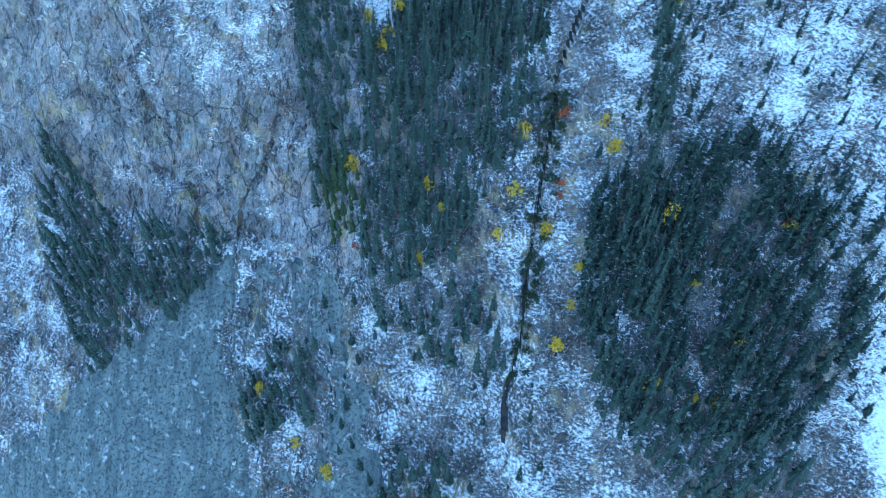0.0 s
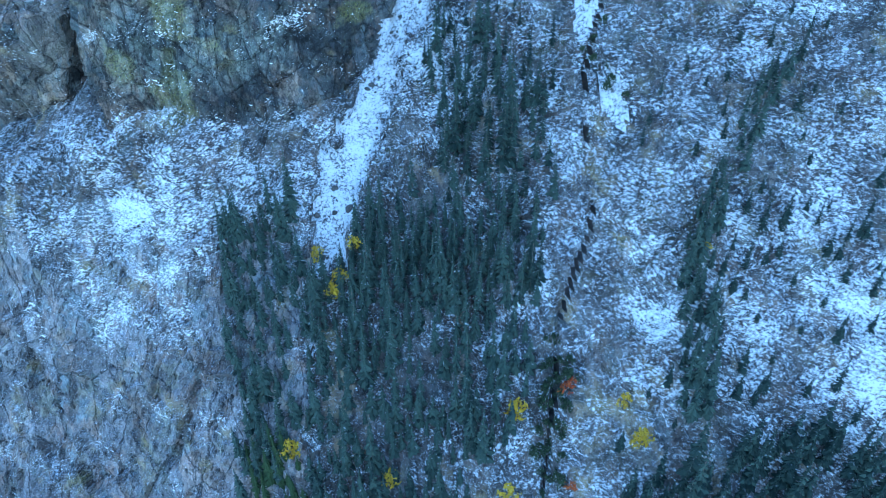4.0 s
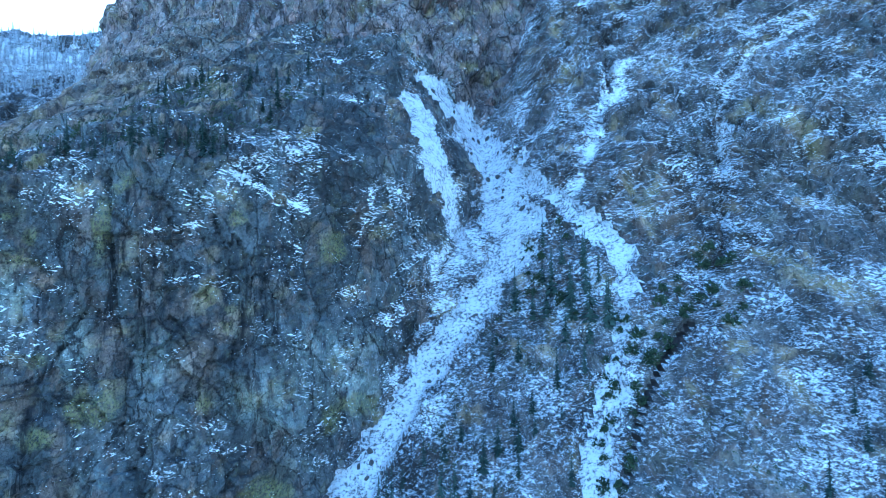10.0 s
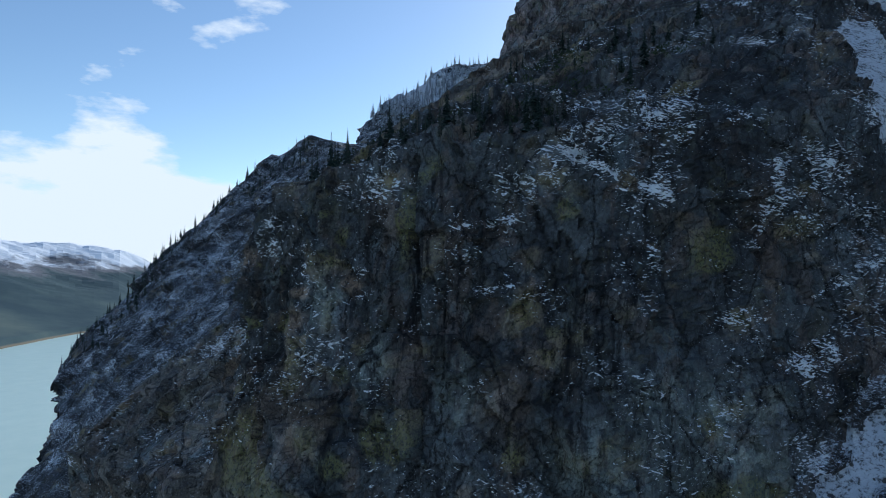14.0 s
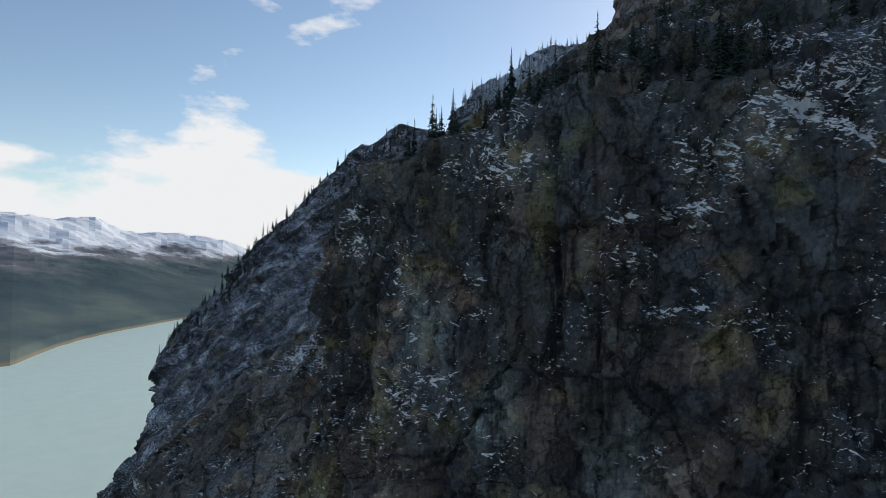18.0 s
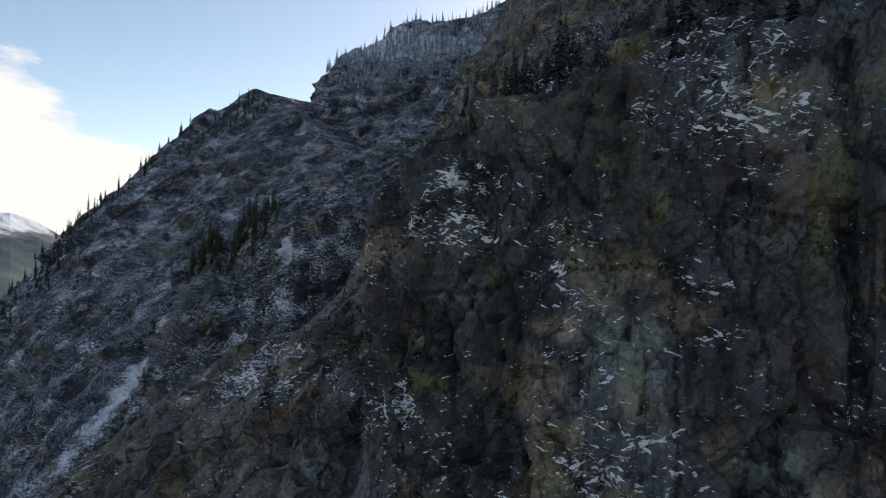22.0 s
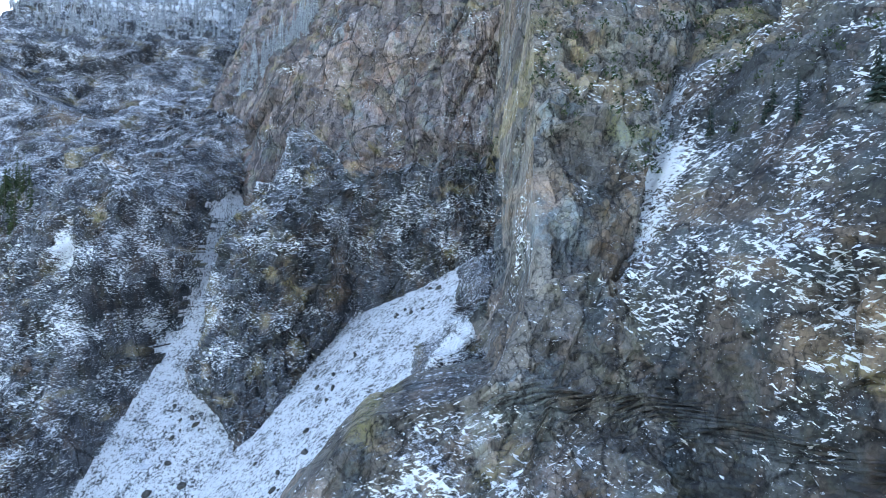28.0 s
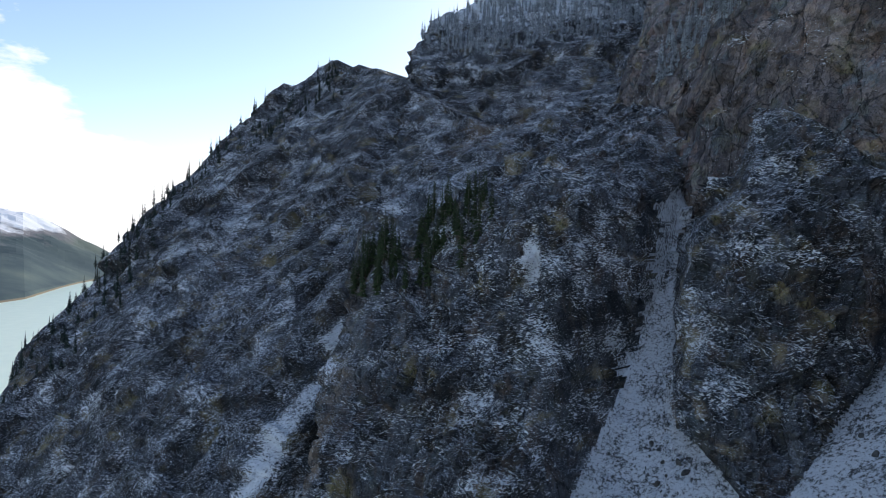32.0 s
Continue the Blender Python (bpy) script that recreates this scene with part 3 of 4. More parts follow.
def along(x, z, line):
    """Distance from a line over its local half width: 0 on the line, 1 at its border."""
    p = np.array(line, float).reshape(-1, 3)
    best = np.full(x.shape, 99.0)
    box = (x > p[:, 0].min() - 20) & (x < p[:, 0].max() + 20) & (z > p[:, 1].min() - 20) & (z < p[:, 1].max() + 20)
    u, v = x[box], z[box]
    near = np.full(u.shape, 99.0)
    for (x0, z0, w0), (x1, z1, w1) in zip(p[:-1], p[1:]):
        dx, dz = x1 - x0, z1 - z0
        t = np.clip(((u - x0) * dx + (v - z0) * dz) / (dx * dx + dz * dz), 0, 1)
        near = np.minimum(near, np.hypot(u - x0 - t * dx, v - z0 - t * dz) / (0.5 * (w0 + t * (w1 - w0))))
    best[box] = near
    return best


CHUTE, STREAM, SCREE, TIER, PALE_ROCK = 10, 11, 12, 13, 14
THIN = (3, 6, 7, 8, 10, 12)  # side chutes with broken snow only


def cut(x, z, y, which):
    """Sinks the chutes, the creek and the cracks into the landforms."""
    ragged = 0.75 * fbm(x / 3.1, z / 3.1, 4, 0.6)
    for k, line in enumerate((MAIN_CHUTE,) + SIDE_CHUTES):
        d = along(x, z, line) / (0.82 if k == 0 else 1) + ragged * (1.2 if k == 0 else 1.5)
        y = y + (3.2 if k == 0 else 1.6) * (1 - smooth(0.75, 1.25, d))
        if k not in THIN:
            which = np.where(d < 1, CHUTE, which)
    d = along(x, z, CREEK) + 0.6 * ragged
    y = y + 1.7 * (1 - smooth(0.2, 2.0, d))
    which = np.where(d + 0.5 * fbm(x / 7, z / 9, 3) < 0.5, STREAM, which)
    for k, line in enumerate(CRACKS):
        d = along(x, z, line) / (0.6 if k in (1, 2, 3, 4) else 1) + 0.7 * ragged
        wall_crack = k in (1, 2, 3, 4)
        y = y + min(9.0, (0.7 if wall_crack else 1.25) * max(line[2::3])) * (1 - smooth(0.2, 1.4, d)) * ((which < 3) | (not wall_crack))
    # the recess has a darker lower tier under a broken ledge
    tier = (which == 4) & (z < 271 + 5 * ragged + 0.08 * (x + 100))
    y = np.where((which == 4) & ~tier, y + 1.5, y)
    which = np.where(tier, TIER, which)
    low_rock = (which == 0) & (x < -21 + 6 * ragged) & (z > 129 + 8 * ragged) & (z < 180 + 6 * ragged)
    which = np.where(low_rock, PALE_ROCK, which)
    # grey scree in the lower bowl, round a brushy knoll
    bowl = (z < steps(x, -110, 128, -80, 119, -56, 123, -40, 125, -24, 126, -18, 110, -10, 93) + 6 * fbm(x / 9, z / 9, 3)) & (x < -21 + 16 * fbm(x / 11, z / 11, 3)) & (x > -60 - 1.35 * (127 - z) + 8 * ragged) & (which == 0)
    knoll = np.hypot((x + 43) / 14, (z - 106) / 19) + 1.2 * ragged < 1
    return y, np.where(bowl & ~knoll, SCREE, which)


def blocks(x, y, z, warp, size, spread):
    """Fractured rock: faces of several sizes, fissures and inclined ledges, for blocks of the given size."""
    u, w, v = x / size, y / size, z / size
    if size > 2:  # the large faces of the far mountainside run down the fall line
        w, v = 0.25 * w, 0.7 * v
    p, q, r = u + 0.3 * v + 6 * warp, w - 0.15 * u, v - 0.35 * u + 4 * warp
    out = facets3(p / 12, q / 12, r / 19, 3.0, 4.2)[0]
    value, edge = facets3(p / 4.6 + 7, q / 4.6, r / 7, 1.5, 2.7)
    out = out + value + 0.35 * np.exp(-edge * 12)
    # the smaller faces only where the mesh is fine enough for them
    value, edge = facets3(p / 1.8 + 40, q / 1.8, (v + 0.4 * u) / 2.3, 0.85, 1.7)
    out = out + (value + 0.25 * np.exp(-edge * 9)) * np.clip(0.6 * (1.8 * size / spread - 1.4), 0, 1)
    out = out + facets3(u / 0.8 + 11, w / 0.8, v / 0.9 + 31, 0.36, 0.75)[0] * np.clip(0.6 * (0.8 * size / spread - 1.4), 0, 1)
    fissure = abs(fbm(u / 9 + v / 45 + 1.5 * warp, v / 60 + 9, 4) + fbm(w / 9, v / 60, 3))
    out = out + 1.6 * np.exp(-fissure / 0.03) * smooth(-0.1, 0.25, fbm(u / 20 + 50, v / 20, 2))
    # broken ledges that dip this way or that
    for dip, period, depth, at in ((0.45, 5.3, 0.9, 7), (-0.55, 4.1, 0.8, 60), (0.1, 2.3, 0.4, 90)):
        patch = np.clip(fbm(u / 12 + at, v / 9, 3) * 3.2 - 0.2, 0, 1.3) * np.clip(0.4 * (period * size / spread - 2.5), 0, 1)
        depth, dip = (0.35 * depth, 1.9 * dip) if size > 2 else (depth, dip)
        phase = (v + dip * u - 0.3 * w + 8 * warp) / period + 1.9 * fbm(u / 6 + at, v / 5, 3)
        out = out - depth * patch * (phase - np.floor(phase) - 0.5)
    return size * out


def relief(x, y, z, which, gx, base):
    """Rock structure on the landforms, as a shift of the depth."""
    cliff = np.array([0.28, 0.62, 0.8, 0.2, 0.3, 0.0, 0.85, 0.45, 0, 0, 0.06, 0.25, 0.03, 0.8, 0.6])[which]
    cliff = np.where(which == 0, cliff + 0.6 * smooth(238, 258, z) * smooth(20, 45, x) + 0.25 * smooth(-22, -45, x), cliff)
    coarse = np.array([0.0, 0.0, 0, 0.8, 0.55, 0, 0, 0.5, 0.6, 0.7, 0, 0, 0, 0.3, 0])[which]
    coarse = np.where(which == 0, 0.35 * smooth(240, 262, z) * smooth(25, 50, x), coarse)
    broad = np.array([2.2, 1.8, 1.8, 4, 4, 0.8, 2.5, 4, 5, 5])[base]
    warp = fbm(x / 23, z / 23, 3)
    out = broad * fbm(x / 38, z / 46, 3)
    spread = steps(x, -401, 5, -399, 1.8, -206, 1.8, -204, 0.6, -101, 0.6, -99, 0.32, 24, 0.32, 26, 0.7, 109, 0.7, 111, 3.5) * np.sqrt(1 + gx * gx)
    for amount, size, shift in ((cliff, 1.0, 0), (coarse, 2.4, 300)):
        k = amount > 0.05
        bend = warp[k] if size == 1 else fbm(x[k] / 55, z[k] / 55, 3)
        out[k] += amount[k] * blocks(x[k] + shift, y[k], z[k], bend, size, spread[k])
    out = out - 4.0 * np.maximum(coarse, 0.25 * cliff * (which > 2)) * ridged((x - 0.22 * y) / 9 + 2 * warp, z / 60, 4)
    # rough ground and boulders on the open slopes
    value, edge = facets(x / 2.1 + warp, z / 1.9, 1.0, 0.3)
    loose = np.array([1, 0.1, 0.1, 0, 0, 0.6, 0, 0.1, 0.2, 0.5, 0.8, 1, 0.12, 0, 0.2])[which]
    out = out - loose * 1.1 * np.clip(value, 0, 1) ** 1.5 * np.clip(edge * 2.5, 0, 1)
    fine = np.clip(1.4 - spread, 0.1, 1)
    return out + fine * (0.3 * fbm(x / 2.2, z / 2.6, 3) * (which != SCREE) + 0.14 * fbm(x / 0.7, z / 0.8, 2))


def leaning(x, z, only=None):
    """How the depth changes along x and along z."""
    gx = (bare(x + 1.2, z, only)[0] - bare(x - 1.2, z, only)[0]) / 2.4
    gz = (bare(x, z + 1.2, only)[0] - bare(x, z - 1.2, only)[0]) / 2.4
    return np.clip(gx, -2.5, 2.5), np.clip(gz, -0.5, 2.0)


def sculpted(x, z, only=None):
    """Depth before the relief, the relief square to the face, the lean of the face and the landform."""
    y, which = bare(x, z, only)
    gx, gz = leaning(x, z, only)
    base = which
    y, which = cut(x, z, y, which)
    out = relief(x, y, z, which, gx, base)
    length = np.sqrt(1 + gx * gx + gz * gz)
    out = np.where(which == 2, steps(np.abs(gx), 0.8, 0.8, 1.8, 0.35) * out, out / (1 + (gx / 2.3) ** 4))
    out = np.where(np.isin(which, (0, 5, PALE_ROCK, CHUTE, STREAM, SCREE)), out / length, out)
    return y, out, gx, gz, length, which


def surface(x, z, only=None):
    """The finished depth and landform at x, z."""
    y, out, gx, gz, length, which = sculpted(x, z, only)
    return y + out * length, which


# ---- building the mountain as separate sheets, one for each landform ----
def spaced(*runs):
    out = []
    for a, b, step in runs:
        out += list(np.arange(a, b, step))
    return np.array(out)


XS = spaced((-540, -400, 5), (-400, -205, 1.8), (-205, -100, 0.6), (-100, -89.8, 0.32), (-89.8, -87.9, 0.03), (-87.9, 25, 0.32), (25, 110, 0.7), (110, 220, 3.5))
ZS = spaced((-4, 60, 4), (60, 130, 1.0), (130, 180, 0.6), (180, 275, 0.33), (275, 330, 0.65), (330, 486, 1.5))


def sheet_mesh(name, verts, quads, mat, attributes, faceted=True):
    used = np.unique(quads)
    index = np.zeros(len(verts), int)
    index[used] = np.arange(len(used))
    me = bpy.data.meshes.new(name)
    me.vertices.add(len(used))
    me.vertices.foreach_set("co", verts[used].astype(np.float32).ravel())
    me.loops.add(quads.size)
    me.loops.foreach_set("vertex_index", index[quads].astype(np.int32).ravel())
    me.polygons.add(len(quads))
    me.polygons.foreach_set("loop_start", np.arange(0, quads.size, 4, dtype=np.int32))
    me.polygons.foreach_set("loop_total", np.full(len(quads), 4, np.int32))
    for key, values in attributes.items():
        me.attributes.new(key, "FLOAT", "POINT").data.foreach_set("value", values[used].astype(np.float32))
    me.materials.append(mat)
    me.attributes.new("sharp_face", "BOOLEAN", "FACE").data.foreach_set("value", np.full(len(quads), bool(faceted)) if np.isscalar(faceted) else faceted)
    me.update(calc_edges=True)
    me.validate()
    return me


GX, GZ = np.meshgrid(XS, ZS, indexing="ij")
# let the columns follow the slanting edge of the rib
GX = GX + (rib_edge(GZ) + 88) * np.exp(-(((GX + 88) / 26) ** 2)) * smooth(180, 205, GZ)
TOP = crest(GX) + 3 * fbm(GX / 18, GX * 0 + 3.3, 4)
ZC = np.minimum(GZ, TOP)
OVER = np.maximum(GZ - TOP, 0)
ZR = ZC - OVER * 0.35
NX, NZ = GX.shape
I, J = np.meshgrid(np.arange(NX - 1), np.arange(NZ - 1), indexing="ij")
A = (I * NZ + J).ravel()
QUADS = np.stack([A, A + NZ, A + NZ + 1, A + 1], 1)
# two sheets, the nearer landforms and those behind them, so that the recess runs on behind the rib
SIDES = []
for only in (True, False):
    y, out, gx, gz, length, which = sculpted(GX, ZC, only)
    SIDES.append((GX - gx / length * out, y + out / length, ZR - gz / length * out, which))
(FX, FY, FZ, FW), (BX, BY, BZ, BW) = SIDES


def corners(a):
    c = a.ravel()[QUADS]
    return c.min(1), c.max(1)


f_low, f_high = corners(FY)
b_low, b_high = corners(BY)
FRONT_KEEP = (f_low < b_high + 6) & (f_high - f_low < 24) & (f_low < 900)
QX, QZ = GX.ravel()[QUADS[:, 0]], GZ.ravel()[QUADS[:, 0]]
FRONT_KEEP &= ~((QZ > 207) & (QX < rib_edge(QZ) - 1.7))
# the ledge at the rib's foot ends a little way back; the snow fan lies behind it
FRONT_KEEP &= ~((QZ < 241) & (QZ > 207) & (QX < -83.2) & (f_low > 210 + 0.6 * (QZ - 240)))
BACK_KEEP = (b_low < 900) & ((b_low < f_high + 4) | (QUADS[:, 0] // NZ < np.searchsorted(XS, -45))) & (b_high - b_low < 60)
drift, lichen_mask, stain_mask = np.zeros(GX.shape), np.zeros(GX.shape), np.zeros(GX.shape)
WOBBLE = fbm(GX / 5, GZ / 5, 3)
ROUGH = facets(GX / 2.3 + 0.3 * WOBBLE, GZ / 2.0 + GX / 9, 1.0, 0.4)[0]
# where more or less snow has gathered: x, z, half width, half height, amount
for x, z, rx, rz, amount in ((-48, 186, 26, 9, 0.36), (-62, 168, 14, 7, 0.25), (-12, 266, 8, 9, 0.36), (97, 132, 12, 24, 1.0),
                             (66, 172, 16, 7, 0.12), (17, 140, 5, 30, 0.25), (8, 205, 10, 12, 0.15), (-60, 262, 14, 6, 0.05), (14, 260, 10, 16, 0.25),
                             (-24, 216, 7, 2, 0.4), (-57, 216, 6, 2, 0.3), (-86, 242, 8, 6, 0.1), (-150, 235, 10, 25, 0.15), (-185, 240, 20, 22, 0.08), (-320, 405, 90, 24, 0.6)):
    drift += amount * np.exp(-((GX - x) / rx) ** 2 - ((GZ - z) / rz) ** 2)
for k in THIN:
    drift += (0.26 if k < 8 else 0.45) * (1 - smooth(0.4, 1.5, along(GX, GZ, SIDE_CHUTES[k - 1]) + 1.2 * WOBBLE))
# inclined ledges that hold snow, as lines of x, z and width
LEDGES = (
    (-29.8, 253.1, 1, -25.1, 255.3, 1, -19.6, 256.2, 1), (-23.5, 247.6, 0.7, -22, 247.9, 0.7), (-21.3, 226.1, 1.2, -15.5, 227.1, 1.2), (-22.2, 221.1, 1.4, -17.3, 223.2, 1.4, -12, 222.8, 1.4),
    (2.6, 265.7, 1, 1.8, 259, 1, 0.9, 253.6, 1), (11.2, 251.6, 1, 5.6, 247.2, 1), (4.8, 238.9, 1.6, 6.2, 240.2, 1.6), (-16.3, 264.1, 1, -10.4, 261.3, 1, -5.7, 258.4, 1),
    (-57.8, 252.6, 1, -52.8, 252.8, 1, -51, 251.8, 1), (-47.7, 249.9, 0.8, -45.9, 250.3, 0.8), (-39.2, 250.3, 0.8, -36.6, 249.7, 0.8), (-57.2, 240.4, 1, -55.1, 240.6, 1), (-40.5, 251.1, 1.2, -39.9, 251.4, 1.2),
    (-42.6, 244.1, 0.7, -39.3, 246, 0.7, -36.4, 247.1, 0.7), (-55.2, 256.2, 1, -50.7, 255.8, 1), (-53.3, 261, 1.2, -50.6, 262.4, 1.2, -49, 264.4, 1.2), (-42.9, 259.4, 1.5, -41.9, 260.4, 1.5),
    (-40, 240.9, 1.2, -38.5, 241.3, 1.2), (-58.4, 242, 1.2, -55.9, 241.9, 1.2), (-91.4, 236.8, 2, -85.2, 238.2, 2),
    (-75.3, 267.4, 1.5, -70.5, 267.4, 1.5), (-76, 256.9, 1.5, -73.1, 255.9, 1.5), (-94, 234.5, 2, -84, 235, 2),
)
for line in LEDGES:
    drift += 0.32 * (1 - smooth(0.2, 2.2, along(GX, GZ, line) + 2.2 * WOBBLE))
for x, z, rx, rz, amount in ((-15.8, 271.5, 4, 5, 0.12), (16.3, 248, 4, 7, 0.25), (-60, 252, 24, 14, 0.13), (-25, 247, 8, 5, -0.3), (-55, 257.5, 3, 2.5, -0.25), (-28, 262, 7, 4, -0.2), (78, 182, 40, 18, 0.2), (45, 178, 10, 14, 0.15), (2, 165, 22, 25, -0.25), (58, 145, 24, 22, -0.25), (-95, 118, 14, 18, -0.2)):
    drift += amount * np.exp(-((GX - x) / rx) ** 2 - ((GZ - z) / rz) ** 2)
for line in (MAIN_CHUTE,) + SIDE_CHUTES[:5]:
    drift += 0.09 * (1 - smooth(0.9, 2.2, along(GX, GZ, line) + 0.9 * WOBBLE))
# yellow-green lichen and dark seeps
for x, z, rx, rz in ((-30, 261, 2.2, 2.1), (-32.4, 255.6, 0.9, 3.7), (-26.9, 259.9, 0.8, 1.1), (-2.4, 252.5, 1.5, 2.5), (2, 225.5, 2.9, 1.6), (-3.1, 224, 1.8, 2.4), (-36.1, 227.6, 2.3, 2.3), (-32.8, 230.4, 1.8, 2.2), (-37.9, 237.2, 1.4, 1.8),
                     (-30, 230.2, 1.8, 1.8), (-16, 257.2, 1.1, 1.1), (-61.1, 245.3, 1.2, 1), (-53.9, 242.5, 1.8, 0.8), (-50.5, 249.8, 1, 0.6), (-43.4, 256.6, 1, 0.9), (-56.1, 250.5, 1.4, 0.6), (-40.6, 253.9, 0.6, 1), (-54.1, 240.6, 1.2, 0.7),
                     (-47.7, 243.2, 0.6, 1.1), (-68.8, 262, 0.6, 2.4), (-71.2, 263.6, 1.8, 1.2), (-45, 206, 3, 7), (-52, 226, 4, 5), (-44, 220, 3, 5), (-56, 212, 3, 4), (-10, 215, 4, 3)):
    lichen_mask = np.maximum(lichen_mask, np.clip(1.5 * np.exp(-((GX - x) / rx) ** 2 - ((GZ - z) / rz) ** 2) + 1.2 * WOBBLE + 0.5 * ROUGH - 0.45, 0, 0.48))
# dark seeps: x, foot, head, half width
for x, low, top, rx in ((-14.3, 234.3, 249, 0.45), (-12.0, 236.4, 249.5, 0.55), (-10.6, 234.6, 250, 0.5), (-13.1, 241, 249.3, 0.4), (-9.4, 242, 250, 0.4), (-8.2, 246, 250.2, 0.5), (-31, 235, 254, 0.5), (-29.8, 246, 262, 0.7), (-27.4, 230, 249, 0.5), (-26, 236, 252, 0.4),
                        (-38, 214, 232, 0.6), (-22, 205, 216, 0.7), (58, 236, 250, 0.9), (64, 250, 262, 1.1), (22, 288, 300, 1.5), (60, 302, 322, 2.2)):
    fade = np.clip((top + 1.2 * WOBBLE - GZ) / 0.8, 0, 1) * np.clip((GZ - low + 5 * WOBBLE) / 4, 0, 1)
    stain_mask = np.maximum(stain_mask, fade * np.exp(-((GX - x + 0.5 * WOBBLE + 0.03 * (GZ - top)) / rx) ** 2))
stain_mask = np.maximum(stain_mask, 0.9 * np.exp(-((GX + 11) / 3.6) ** 2 - ((GZ - 249.3 - 0.12 * (GX + 11)) / 0.55) ** 2))
# paler rock washed by water
wash_mask = np.zeros(GX.shape)
for x, z, rx, rz in ((-50, 213, 13, 11), (-30, 212, 8, 8), (-5, 235.5, 7, 4.5), (-0.2, 228, 6, 4), (-10.4, 229.6, 5.5, 5.5), (-52.7, 248.2, 1.8, 1.5), (-41.9, 246.1, 2, 2.4), (-71.4, 262.3, 1.7, 3.5), (-34, 238, 2, 5), (-24, 236, 3, 4)):
    wash_mask = np.maximum(wash_mask, np.clip(1.4 * np.exp(-((GX - x) / rx) ** 2 - ((GZ - z) / rz) ** 2) + 0.8 * WOBBLE - 0.3, 0, 0.8))
# weathered tan and orange faces
tan_mask = np.zeros(GX.shape)
for x, z, rx, rz, amount in ((-39.1, 248.2, 1.8, 0.9, 0.7), (-46, 246.9, 1.8, 0.7, 0.6), (-46.3, 243.4, 2, 1.4, 0.6), (-74.8, 251.1, 1.3, 5, 0.4), (-80.5, 258.4, 2.6, 2.6, 0.7), (-68.6, 252.8, 1.8, 2.8, 0.6), (-64.5, 251, 5, 6, 0.8), (-62, 247.5, 2, 3, 0.6), (-67.5, 255, 2.5, 3, 0.6), (-220, 240, 5, 9, 0.6), (-209, 212, 4, 12, 0.5), (-163, 287, 9, 12, 0.5), (-112, 271, 9, 1.2, 0.8), (-115, 243, 2, 7, 0.6), (-120, 300, 25, 16, 0.35), (-80, 300, 20, 18, 0.3), (-235, 300, 18, 25, 0.35),
                             (-52, 224, 9, 9, 0.5), (-44, 232, 8, 5, 0.35), (-56, 205, 10, 7, 0.45), (-60, 214, 6, 5, 0.4), (-20, 236, 5, 5, 0.3), (-25, 205, 9, 5, 0.3), (60, 262, 6, 8, 0.3), (-150, 262, 4, 6, 0.4)):
    tan_mask = np.maximum(tan_mask, amount * np.clip(1.7 * np.exp(-((GX - x) / rx) ** 2 - ((GZ - z) / rz) ** 2) + 1.6 * WOBBLE + 0.9 * ROUGH - 0.5, 0, 1))
SHEETS = (
    ("wooded_slope", rock_slope, "steep slope of snow-dusted rock, brush and scree", "slope"),
    ("cliff_wall", rock_wall, "tall dark grey rock wall with snowy ledges", "cliff"),
    ("cliff_rib", rock_rib, "jutting rib of brown and grey rock", "cliff"),
    ("upper_cliff", rock_red, "upper grey rock cliff above the wooded ledge", "cliff"),
    ("alcove_cliff", rock_red, "steep reddish rock wall behind the snow fan", "cliff"),
    ("snow_fan", snow_mat, "snow-covered scree fan with dark stones", "snow"),
    ("rock_island", rock_dark, "rounded rock outcrop between two snow chutes", "rock"),
    ("rock_buttress", rock_dark, "dark rock buttress laced with snow", "cliff"),
    ("far_ridge", rock_far, "far rocky ridge with snow patches above the lake", "mountain"),
    ("summit_slope", rock_far, "snowy upper mountainside below the summit", "mountain"),
    ("snow_chute", snow_mat, "snow-filled rocky chute strewn with stones", "snow"),
    ("creek_bed", creek_mat, "narrow dark wet creek gully", "creek"),
    ("scree_slope", scree_mat, "bare grey scree of fine gravel", "scree"),
    ("lower_cliff", rock_dark, "dark snow-dusted rock tier below a broken ledge", "cliff"),
    ("lower_outcrop", rock_pale, "pale rose-grey rock outcrop with thin cracks", "cliff"),
)
# broken ledges hold more snow than the plain faces
LEDGE = np.clip(fbm(GX / 13 + 7, GZ / 10, 3) * 2.4 + 0.2, 0, 1.3)
for part_x, part_y, part_z, part_w, keep in ((FX, FY, FZ, FW, FRONT_KEEP), (BX, BY, BZ, BW, BACK_KEEP)):
    verts = np.stack([part_x.ravel(), (part_y + OVER * 1.6).ravel(), part_z.ravel()], 1)
    snow = drift + np.where(part_w == SCREE, -0.6, 0) + np.where(part_w == 1, 0.1 * (LEDGE - 0.6), 0)
    of = part_w[:-1, :-1].ravel()
    # sharp-edged faces where the mesh is fine, soft ones where it is drawn out
    wide = np.hypot(np.diff(part_x, axis=0)[:, :-1], np.diff(part_y, axis=0)[:, :-1]).ravel()
    crisp = wide < 1.4
    for k, (name, mat, label, category) in enumerate(SHEETS):
        chosen = QUADS[keep & (of == k)]
        if len(chosen) > 40:
            me = sheet_mesh(name, verts, chosen, mat, {"drift": snow.ravel(), "lichen": lichen_mask.ravel(), "stain": stain_mask.ravel(), "wash": wash_mask.ravel(), "tan": tan_mask.ravel()}, crisp[keep & (of == k)])
            tagged(new(name, me), label, category, kind="structure")

# ---- lake and the far side of the valley ----
bm = bmesh.new()
bmesh.ops.create_circle(bm, cap_ends=True, segments=96, radius=4900)
